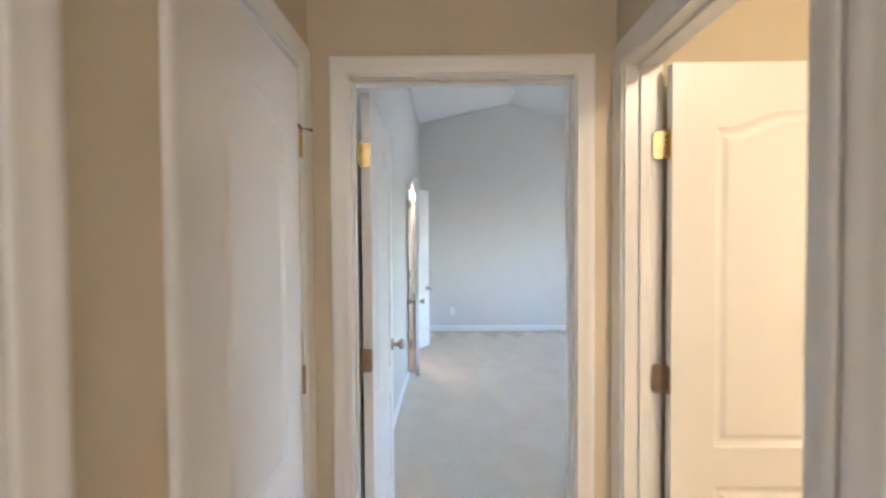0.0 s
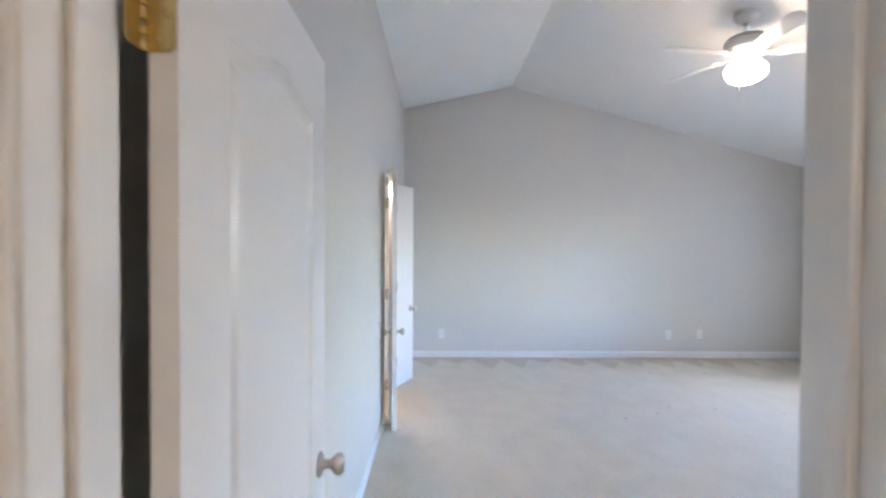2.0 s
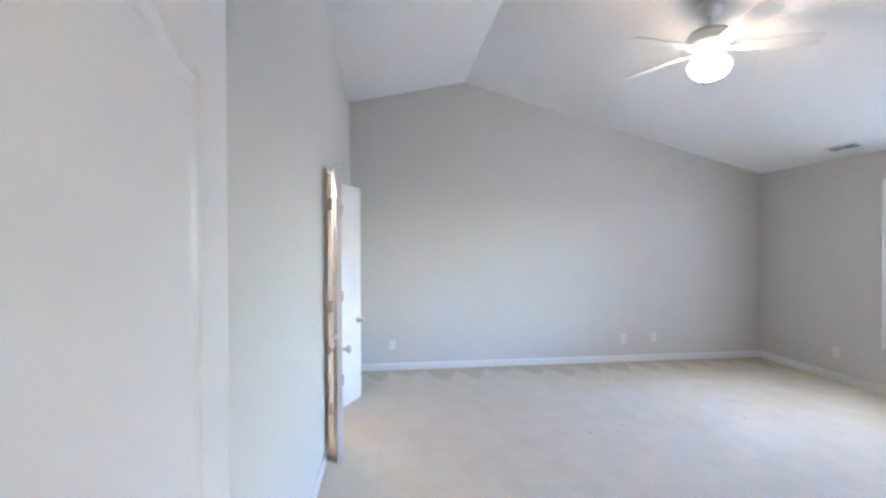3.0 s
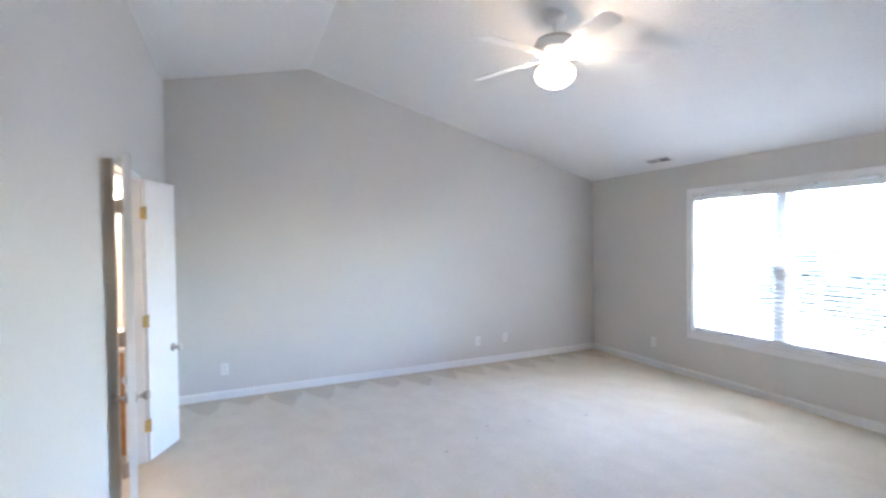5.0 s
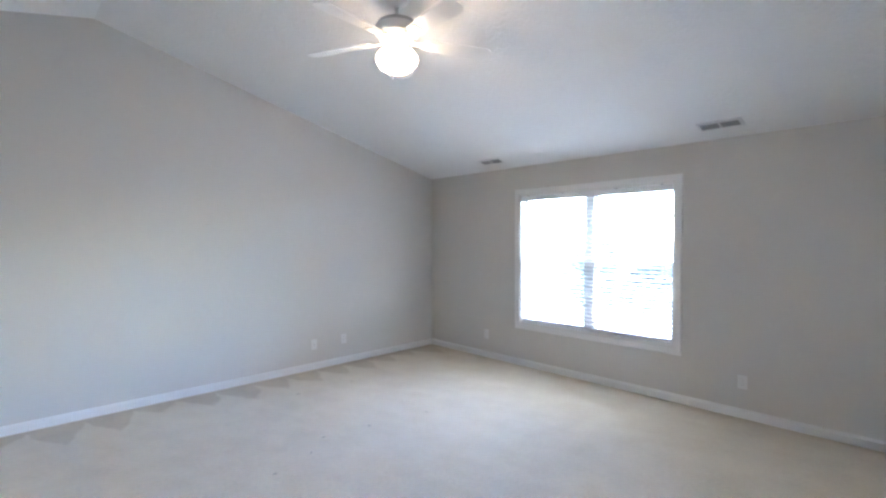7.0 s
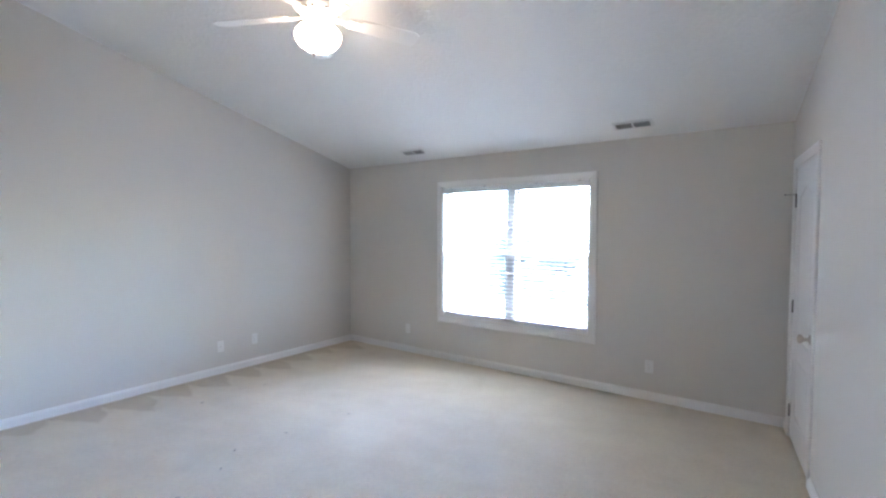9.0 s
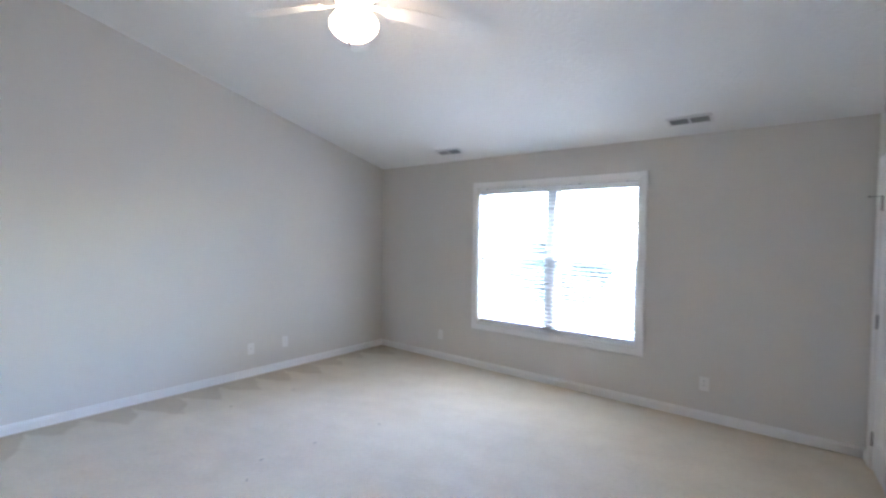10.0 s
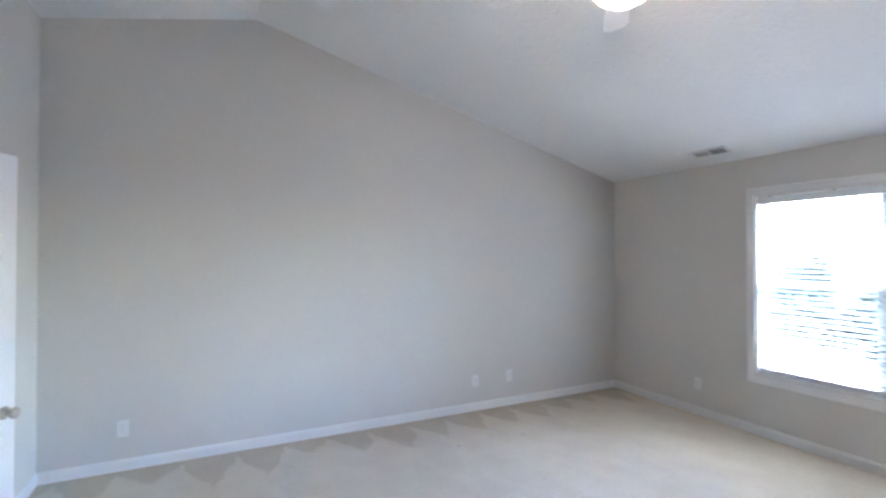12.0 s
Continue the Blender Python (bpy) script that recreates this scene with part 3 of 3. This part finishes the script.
door("door_6", pose(-0.088, 5.516, 0, 0, 0, 66), 0.365, 2.048, "narrow flush white bathroom door leaf standing half open", stile=0,
     zs=(1.815, 1.03, 0.27), hinge_mat=BRASS, side=-1, jamb_dir=(-0.58, 0.81), knob_z=0.775)
# bedroom closet, closed
door_frame("door_frame_7", pose(CLOSET_X[1], closet_y(CLOSET_X[1]), 0, 0, 0, 180 + SKEW_DEG), CLOSET_X[1] - CLOSET_X[0], CLOSET_H, T, "white cased bedroom closet opening", casing_back=False, stop=0.046)
# dark metal puts the silhouette look of these hinges into their colour
d7 = door("door_7", pose(CLOSET_X[1] - 0.018, closet_y(CLOSET_X[1] - 0.018) - 0.001, 0, 0, 0, 180 + SKEW_DEG), CLOSET_X[1] - CLOSET_X[0] - 0.036, 2.01, "closed white two-panel bedroom closet door",
          zs=(1.785, 0.997, 0.205), hinge_mat=DARKSTEEL, open_leaf=False, side=-1, knob_z=0.885)
bm = bmesh.new()
lathe(bm, [(0.007, 1.832), (0.0075, 1.834), (0.0075, 1.838), (0.006, 1.840)], "Z", (-0.004, -0.005, 0), 12)
lathe(bm, [(0.0022, -0.004), (0.0022, -0.060), (0.006, -0.061), (0.0065, -0.070), (0.004, -0.072)], "Y", (-0.004, -0.005, 1.836), 10)
part("hinge_pin_stop", bm, DARKSTEEL, d7, "steel hinge-pin door stop")
# closet behind the closed door: unseen wall, carried up to stop daylight leaking in
gable_wall("wall_closet_back", 0.9, 0.9 + T, XL - T, XW + 0.15, [(XL - T, 2.9 + T, 0, 2.57)], GREIGE, "unseen closet back wall that keeps daylight out")


# ---- window ----
def window():
    yc, w, z0, z1 = (WIN_Y[0] + WIN_Y[1]) / 2, WIN_Y[1] - WIN_Y[0], WIN_Z[0], WIN_Z[1]
    top = thing("window_1", pose(XW, yc, 0), "wide white twin double-hung window with blinds", "window", kind="structure")
    hw = w / 2
    prof = [(0.004, 0), (0.004, 0.008), (0.010, 0.012), (0.030, 0.013), (0.050, 0.017), (0.060, 0.0175), (0.068, 0.014), (0.068, 0)]
    for side in range(4):
        bm = bmesh.new()
        rows = []
        for u, d in prof:
            c = [(-hw - u, z0 - u), (hw + u, z0 - u), (hw + u, z1 + u), (-hw - u, z1 + u)]
            a, b = c[side], c[(side + 1) % 4]
            rows.append([bm.verts.new((-d, p[0], p[1])) for p in (a, b)])
        for i in range(len(rows)):
            j = (i + 1) % len(rows)
            bm.faces.new((rows[i][0], rows[j][0], rows[j][1], rows[i][1]))
        bm.faces.new([r[0] for r in rows])
        bm.faces.new([r[1] for r in rows][::-1])
        part("casing", bm, TRIM, top)
    for a, b, c, d in ((-hw - 0.001, -hw + 0.014, z0, z1), (hw - 0.014, hw + 0.001, z0, z1), (-hw + 0.014, hw - 0.014, z1 - 0.014, z1 + 0.001),
                       (-hw + 0.014, hw - 0.014, z0 - 0.001, z0 + 0.016)):
        bm = bmesh.new()
        box(bm, 0.001, 0.15, a, b, c, d, 0.0015)
        part("window_sill" if d < 1 else "reveal", bm, TRIM, top)
    bm = bmesh.new()
    box(bm, 0.064, 0.149, -0.042, 0.042, z0 + 0.016, z1 - 0.014, 0.003)
    part("mullion", bm, VINYL, top)
    mid = (z0 + z1) / 2 + 0.005
    for s in (-1, 1):
        ya, yb = (0.042, hw - 0.014) if s > 0 else (-hw + 0.014, -0.042)
        for nm, x0, za, zb in (("upper_sash", 0.104, mid - 0.02, z1 - 0.014), ("lower_sash", 0.072, z0 + 0.016, mid + 0.02)):
            bm = bmesh.new()
            f = 0.042
            box(bm, x0, x0 + 0.028, ya, ya + f, za, zb, 0.003)
            box(bm, x0, x0 + 0.028, yb - f, yb, za, zb, 0.003)
            box(bm, x0, x0 + 0.028, ya + f, yb - f, zb - f, zb, 0.003)
            box(bm, x0, x0 + 0.028, ya + f, yb - f, za, za + f, 0.003)
            sash = part(nm, bm, VINYL, top, "white vinyl sash")
            bm = bmesh.new()
            box(bm, x0 + 0.012, x0 + 0.016, ya + f - 0.004, yb - f + 0.004, za + f - 0.004, zb - f + 0.004)
            pane = part("pane", bm, GLASS, sash, "clear glass pane")
            pane.visible_shadow = False
        bm = bmesh.new()
        box(bm, 0.066, 0.078, (ya + yb) / 2 - 0.03, (ya + yb) / 2 + 0.03, mid + 0.020, mid + 0.032, 0.003)
        part("sash_lock", bm, VINYL, top)


def blind():
    yc, hw, z0, z1 = (WIN_Y[0] + WIN_Y[1]) / 2, (WIN_Y[1] - WIN_Y[0]) / 2 - 0.020, WIN_Z[0] + 0.016, WIN_Z[1] - 0.014
    top = thing("window_blind", pose(XW + 0.036, yc, 0), "white horizontal slat blind lowered with open slats", "blind")
    bm = bmesh.new()
    box(bm, -0.033, 0.026, -hw, hw, z1 - 0.064, z1 - 0.006, 0.003)
    part("headrail", bm, VINYL, top, "white blind headrail")
    for y in (-hw + 0.10, -hw * 0.36, hw * 0.36, hw - 0.10):
        bm = bmesh.new()
        box(bm, -0.034, -0.020, y - 0.012, y + 0.012, z1 - 0.0062, z1 + 0.0005)
        part("bracket", bm, VENTSLAT, top, "grey mounting clip")
    bm = bmesh.new()
    box(bm, -0.026, 0.026, -hw, hw, z0 + 0.002, z0 + 0.022, 0.004)
    part("bottom_rail", bm, VINYL, top)
    bm = bmesh.new()
    n = 5
    rows = []
    for i in range(n):
        u = -0.025 + 0.05 * i / (n - 1)
        rows.append((u, 0.0035 * (1 - (u / 0.025) ** 2)))
    outline = rows + [(u, h - 0.0025) for u, h in rows[::-1]]
    lo = [bm.verts.new((u, -hw + 0.004, h)) for u, h in outline]
    hi = [bm.verts.new((u, hw - 0.004, h)) for u, h in outline]
    for i in range(len(outline)):
        j = (i + 1) % len(outline)
        bm.faces.new((lo[i], lo[j], hi[j], hi[i]))
    bm.faces.new(lo)
    bm.faces.new(hi[::-1])
    first = part("slat", bm, SLAT, top)
    first.matrix_basis = pose(0, 0, z0 + 0.0275, 0, 1, 0)
    for i in range(1, 5):
        ob = new("slat", first.data)
        ob.parent = top
        ob.matrix_basis = pose(0.001 * (i % 2), 0, z0 + 0.0275 + 0.0055 * i, 0, 1 + i % 3, 0)
    z = z0 + 0.085
    rnd = random.Random(4)
    while z < z1 - 0.070:
        ob = new("slat", first.data)
        ob.parent = top
        ob.matrix_basis = pose(0, 0, z, rnd.uniform(-0.06, 0.06), -10 + rnd.uniform(-2, 2), 0)
        z += 0.0425
    for y in (-hw + 0.12, -hw * 0.36, hw * 0.36, hw - 0.12):
        for x in (-0.0265, 0.0265):
            bm = bmesh.new()
            lathe(bm, [(0.0012, z0 + 0.02), (0.0012, z1 - 0.05)], "Z", (x, y, 0), 6)
            part("ladder_cord", bm, SLAT, top)
    bm = bmesh.new()
    lathe(bm, [(0.004, z1 - 0.75), (0.005, z1 - 0.74), (0.004, z1 - 0.70), (0.0035, z1 - 0.06)], "Z", (-0.033, hw - 0.16, 0), 8)
    part("tilt_wand", bm, PLASTIC, top)


window()
blind()


# ---- ceiling fan ----
def ceiling_fan():
    fx, fy, zm = 2.543, 4.204, 2.882
    zc = ceil_z(fx)
    k = 1.045
    top = thing("ceiling_fan", pose(fx, fy, 0), "white five-blade ceiling fan with a lit opal globe", "ceiling fan")

    def turned(name, mat, profile, label="", steps=40, parent=top, centre=(0, 0)):
        bm = bmesh.new()
        lathe(bm, [(r * k, zm + h * k) for r, h in profile], "Z", (centre[0] * k, centre[1] * k, 0), steps)
        return part(name, bm, mat, parent, label)

    bm = bmesh.new()
    lathe(bm, [(0.076, 0.030), (0.080, -0.014), (0.078, -0.024), (0.068, -0.040), (0.050, -0.053), (0.032, -0.060), (0.018, -0.062)])
    bmesh.ops.translate(bm, verts=bm.verts, vec=(0, 0, zc))
    part("canopy", bm, FANWHITE, top, "white bell canopy on the sloped ceiling")
    bm = bmesh.new()
    lathe(bm, [(0.0135, zm + 0.10), (0.0135, zc - 0.055)], steps=16)
    lathe(bm, [(0.024, zm + 0.102), (0.027, zm + 0.110), (0.021, zm + 0.120)], steps=16)
    lathe(bm, [(0.019, zc - 0.070), (0.022, zc - 0.066), (0.022, zc - 0.060)], steps=16)
    part("downrod", bm, FANWHITE, top)
    turned("motor_top", FANVENT, [(0.028, 0.100), (0.082, 0.096), (0.114, 0.083), (0.129, 0.064), (0.130, 0.056)], "grey-white vented motor cap")
    motor = turned("motor_housing", FANWHITE, [(0.131, 0.056), (0.137, 0.050), (0.135, 0.006), (0.128, -0.008), (0.085, -0.028), (0.060, -0.034)],
                   "white motor housing")
    for i in range(20):
        a = 2 * math.pi * i / 20
        bm = bmesh.new()
        box(bm, -0.009, 0.009, -0.002, 0.002, -0.004, 0.004, 0.001)
        ob = part("vent_slot", bm, DARK, motor)
        ob.matrix_basis = pose(0.1155 * math.cos(a), 0.1155 * math.sin(a), zm - 0.0197, 0, 0, math.degrees(a) + 90) @ pose(0, 0, 0, -25, 0, 0)
    turned("light_fitter", FANWHITE, [(0.060, -0.034), (0.064, -0.040), (0.064, -0.056), (0.056, -0.064), (0.052, -0.074)],
           "white switch housing and fitter", 32)
    turned("globe", GLOBE_MAT, [(0.050, -0.068), (0.054, -0.078), (0.076, -0.088), (0.108, -0.103), (0.127, -0.127), (0.131, -0.148), (0.124, -0.172),
                                (0.104, -0.198), (0.071, -0.220), (0.033, -0.232), (0.008, -0.234)], "lit opal glass globe")
    chain = turned("pull_chain", PLASTIC, [(0.0011, -0.290), (0.0011, -0.055)], "thin pull chain", 6, centre=(-0.106, -0.092))
    turned("bob", PLASTIC, [(0.003, -0.320), (0.008, -0.313), (0.008, -0.294), (0.003, -0.286)], "white chain bob", 10, chain, (-0.106, -0.092))
    out = [(0.185, -0.046), (0.30, -0.056), (0.46, -0.064), (0.585, -0.066), (0.596, -0.063), (0.626, -0.040), (0.630, -0.032)]
    out = out + [(u, -v) for u, v in out[::-1]] + [(0.176, 0.030), (0.176, -0.030)]
    arm = [(0.095, -0.018), (0.150, -0.014), (0.190, -0.040), (0.250, -0.040), (0.262, -0.020)]
    arm = arm + [(0.250, 0.0)] + [(u, -v) for u, v in arm[::-1]]
    for i in range(5):
        bm = bmesh.new()
        prism(bm, [(u * k, v * k) for u, v in out], "Z", -0.003, 0.003)
        blade = part("blade", bm, FANWHITE, top, "white fan blade")
        blade.matrix_basis = pose(0, 0, zm - 0.030, 0, 0, -25.5 + 72 * i) @ pose(0, 0, 0, -12, 1.5, 0)
        bm = bmesh.new()
        prism(bm, [(u * k, v * k) for u, v in arm], "Z", -0.0085, -0.0035)
        part("blade_iron", bm, FANWHITE, blade, "white blade bracket")


ceiling_fan()


# ---- ceiling registers ----
def ceiling_vent(x, y, label, open_near=80, open_far=64):
    slope = math.degrees(math.atan(0.2665))
    top = thing("ceiling_vent", pose(x, y, ceil_z(x)) @ pose(0, 0, 0, 0, slope, 0), label, "vent", group="ceiling registers")
    w, l = 0.066, 0.165
    bm = bmesh.new()
    box(bm, -w + 0.02, w - 0.02, -l + 0.02, l - 0.02, -0.002, 0.001)
    part("backing", bm, VENTDARK, top, "near-black sheet in place of the shaded duct")
    bm = bmesh.new()
    for a, b, c, d in ((-w, w, -l, -l + 0.024), (-w, w, l - 0.024, l), (-w, -w + 0.024, -l + 0.024, l - 0.024), (w - 0.024, w, -l + 0.024, l - 0.024), (-w + 0.024, w - 0.024, -0.008, 0.008)):
        box(bm, a, b, c, d, -0.010, -0.0015, 0.002)
    part("frame", bm, VENTWHITE, top, "white enamel frame")
    for half in (-1, 1):
        for i in range(6):
            bm = bmesh.new()
            box(bm, -0.0065, 0.0065, -0.066, 0.066, -0.0006, 0.0006)
            ob = part("slat", bm, VENTSLAT, top)
            ob.matrix_basis = pose(-0.035 + i * 0.0140, half * 0.0745, -0.0065) @ pose(0, 0, 0, 0, open_near if half < 0 else open_far, 0)
    return top


ceiling_vent(4.965, 5.45, "white ceiling register on the slope near the corner", 76, 3)
ceiling_vent(4.955, 2.975, "white ceiling register on the slope above the window wall")


# ---- outlets ----
def outlet(m, label, blank=False):
    top = thing("wall_outlet", m, label, "outlet", group="outlets on the walls")
    bm = bmesh.new()
    box(bm, -0.037, 0.037, -0.006, -0.0005, -0.060, 0.060, 0.003)
    part("cover_plate", bm, PLASTIC, top)
    if blank:
        bm = bmesh.new()
        lathe(bm, [(0.007, -0.006), (0.007, -0.010), (0.005, -0.013)], "Y", (0, 0, 0), 12)
        part("jack", bm, NICKEL, top, "coaxial jack")
        return top
    for z in (-0.021, 0.021):
        bm = bmesh.new()
        box(bm, -0.0165, 0.0165, -0.0085, -0.0055, z - 0.0145, z + 0.0145, 0.002)
        rec = part("receptacle", bm, PLASTIC, top)
        for x, h in ((-0.006, 0.004), (0.006, 0.0035)):
            bm = bmesh.new()
            box(bm, x - 0.0011, x + 0.0011, -0.0090, -0.0082, z + 0.002 - h, z + 0.002 + h)
            part("slot", bm, DARK, rec)
    bm = bmesh.new()
    lathe(bm, [(0.003, -0.006), (0.003, -0.0072), (0.001, -0.0075)], "Y", (0, 0, 0), 10)
    part("screw", bm, NICKEL, top)
    return top


outlet(pose(0.376, YF, 0.300), "white duplex outlet low on the end wall near the double door")
outlet(pose(3.315, YF, 0.296), "white cable jack plate low on the end wall", blank=True)
outlet(pose(3.720, YF, 0.305), "white duplex outlet low on the end wall")
outlet(pose(XW, 5.752, 0.300, 0, 0, -90), "white duplex outlet low on the window wall by the corner")
outlet(pose(XW, 2.856, 0.312, 0, 0, -90), "white duplex outlet low on the window wall by the closet")


def lint(x, y, turn, length, seed):
    """A short dark thread lying on the carpet."""
    rnd = random.Random(seed)
    bm = bmesh.new()
    pts = [Vector((length * (i / 7 - 0.5), rnd.uniform(-0.004, 0.004), 0.0035 + 0.002 * (i % 2))) for i in range(8)]
    rings = [[bm.verts.new(p + Vector((0, 0.0022 * math.cos(a), 0.0022 * math.sin(a)))) for a in (0.5, 1.76, 3.0, 4.27, 5.5)] for p in pts]
    for a, c in zip(rings, rings[1:]):
        for i in range(5):
            bm.faces.new((a[i], a[(i + 1) % 5], c[(i + 1) % 5], c[i]))
    bm.faces.new(rings[0])
    bm.faces.new(rings[-1][::-1])
    ob = part("lint", bm, LINT)
    ob.matrix_world = pose(x, y, 0, 0, 0, turn)
    tagged(ob, "dark scrap of lint lying on the carpet", "lint", group="lint on the carpet")


for i, (x, y) in enumerate(((2.82, 4.96), (2.435, 5.015), (2.24, 4.845), (3.36, 4.85), (1.92, 4.73), (2.76, 6.11), (3.37, 6.08))):
    lint(x, y, 40 * i - 25, 0.022 + 0.004 * (i % 3), 11 + i)

# spring door stop on the baseboard behind the folded leaf
bm = bmesh.new()
lathe(bm, [(0.012, 0.0), (0.012, 0.004), (0.006, 0.006)], "X", (XL + 0.014, 4.47, 0.050), 14)
for i in range(12):
    lathe(bm, [(0.0045, 0.006 + i * 0.0048), (0.0060, 0.0084 + i * 0.0048), (0.0045, 0.0108 + i * 0.0048)], "X", (XL + 0.014, 4.47, 0.050), 12)
lathe(bm, [(0.005, 0.062), (0.008, 0.064), (0.008, 0.076), (0.005, 0.079)], "X", (XL + 0.014, 4.47, 0.050), 12)
tagged(part("door_stop", bm, STEEL), "small spring door stop on the baseboard", "door stop")


# ---- lamps added out of sight to light the hall and side room ----
def dome_lamp(m, mat, label):
    top = thing("ceiling_lamp", m, label, "ceiling lamp")
    bm = bmesh.new()
    lathe(bm, [(0.15, 0), (0.15, -0.018), (0.14, -0.022)])
    part("base", bm, FANWHITE, top)
    bm = bmesh.new()
    lathe(bm, [(0.138, -0.022), (0.13, -0.05), (0.10, -0.08), (0.05, -0.098), (0.01, -0.102)])
    part("shade", bm, mat, top, "lit frosted glass dome")


dome_lamp(pose(0.36, -2.05, HZ), HALL_MAT, "unseen dome lamp added to light the hall")
dome_lamp(pose(1.55, -0.42, HZ), BATH_MAT, "unseen warm dome lamp assumed in the lit side room")


# ---- bathroom seen through the hinge gap ----
def vanity():
    top = thing("bathroom_vanity", pose(-0.80, 5.72, 0), "orange oak bathroom vanity against the partition", "vanity cabinet")
    bm = bmesh.new()
    box(bm, 0, 0.565, 0, 1.05, 0.09, 0.78, 0.003)
    box(bm, 0.06, 0.565, 0.01, 1.04, 0, 0.09)
    part("body", bm, OAK, top)
    for y in (0.03, 0.54):
        bm = bmesh.new()
        box(bm, -0.019, -0.001, y, y + 0.48, 0.12, 0.75, 0.004)
        d = part("cabinet_door", bm, OAK, top)
        bm = bmesh.new()
        lathe(bm, [(0.006, -0.019), (0.006, -0.030), (0.014, -0.038), (0.012, -0.045), (0.003, -0.047)], "X", (0, y + (0.43 if y < 0.1 else 0.05), 0.66), 14)
        part("handle", bm, NICKEL, d)
    bm = bmesh.new()
    box(bm, -0.03, 0.569, -0.02, 1.06, 0.781, 0.815, 0.006)
    part("countertop", bm, COUNTER, top, "white cultured marble top")
    bm = bmesh.new()
    box(bm, 0.550, 0.569, -0.02, 1.06, 0.815, 0.915, 0.004)
    part("backsplash", bm, COUNTER, top, "white cultured marble backsplash")
    # the bathroom's light source is unseen; this bar of bulbs is added for it
    lamp = thing("vanity_light", pose(-0.9, YF, 2.05), "bar of bulbs assumed as the bathroom's light", "wall lamp")
    bm = bmesh.new()
    box(bm, -0.45, 0.45, -0.03, -0.001, -0.05, 0.05, 0.006)
    part("back_plate", bm, NICKEL, lamp)
    for i in range(5):
        bm = bmesh.new()
        lathe(bm, [(0.018, -0.03), (0.024, -0.045), (0.045, -0.075), (0.047, -0.095), (0.036, -0.122), (0.010, -0.136)], "Y", (-0.36 + 0.18 * i, 0, 0), 20)
        part("bulb", bm, VANITY_MAT, lamp, "lit round bulb")


vanity()

# ---- outdoors ----
bm = bmesh.new()
ring = [bm.verts.new((400 * math.cos(2 * math.pi * i / 48), 400 * math.sin(2 * math.pi * i / 48), -2.9)) for i in range(48)]
bm.faces.new(ring)
tagged(part("ground", bm, GRASS), "green lawn below the window", "lawn", kind="structure")


def tree(x, y, height, spread, seed, label):
    rnd = random.Random(seed)
    top = thing("tree", pose(x, y, -2.9), label, "tree", group="trees outside the window")
    bm = bmesh.new()

    def limb(p, q, r0, r1, n=8):
        d = (q - p).normalized()
        a = d.orthogonal().normalized()
        c = d.cross(a)
        lo = [bm.verts.new(p + (a * math.cos(t) + c * math.sin(t)) * r0) for t in [2 * math.pi * i / n for i in range(n)]]
        hi = [bm.verts.new(q + (a * math.cos(t) + c * math.sin(t)) * r1) for t in [2 * math.pi * i / n for i in range(n)]]
        for i in range(n):
            j = (i + 1) % n
            bm.faces.new((lo[i], lo[j], hi[j], hi[i]))
    tips = []
    p, r = Vector((0, 0, 0)), 0.16 * height / 7
    for k in range(5):
        q = p + Vector((rnd.uniform(-0.15, 0.15), rnd.uniform(-0.15, 0.15), height * 0.17))
        limb(p, q, r, r * 0.78)
        p, r = q, r * 0.78
        if k >= 1:
            for _ in range(4):
                a = rnd.uniform(0, 2 * math.pi)
                ln = spread * rnd.uniform(0.5, 1.0) * (1.1 - 0.14 * k)
                e = p + Vector((math.cos(a) * ln, math.sin(a) * ln, ln * rnd.uniform(0.2, 0.7)))
                m = p.lerp(e, 0.5) + Vector((0, 0, 0.1 * ln))
                limb(p, m, r * 0.45, r * 0.28, 6)
                limb(m, e, r * 0.28, r * 0.08, 6)
                tips += [e, m, p.lerp(e, 0.8)]
    part("trunk", bm, BARK, top)
    verts, faces = [], []
    for tip in tips:
        for _ in range(150):
            c = tip + Vector((rnd.gauss(0, 0.34), rnd.gauss(0, 0.34), rnd.gauss(0, 0.26))) * spread * 0.55
            a = Vector((rnd.uniform(-1, 1), rnd.uniform(-1, 1), rnd.uniform(-0.6, 0.6))).normalized() * rnd.uniform(0.07, 0.13)
            b = a.orthogonal().normalized() * a.length * 0.55
            i = len(verts)
            verts += [c - a, c + b, c + a, c - b]
            faces.append((i, i + 1, i + 2, i + 3))
    me = bpy.data.meshes.new("crown")
    me.from_pydata([tuple(v) for v in verts], [], faces)
    me.materials.append(LEAF)
    crown = new("crown", me)
    crown.parent = top
    tagged(crown, "loose green leaves")


tree(19.0, 11.2, 4.6, 1.5, 1, "leafy green tree beyond the window")
tree(21.5, 13.4, 4.2, 1.4, 2, "low leafy green tree beyond the window")
tree(20.0, 9.4, 3.4, 1.2, 3, "small leafy green tree beyond the window")
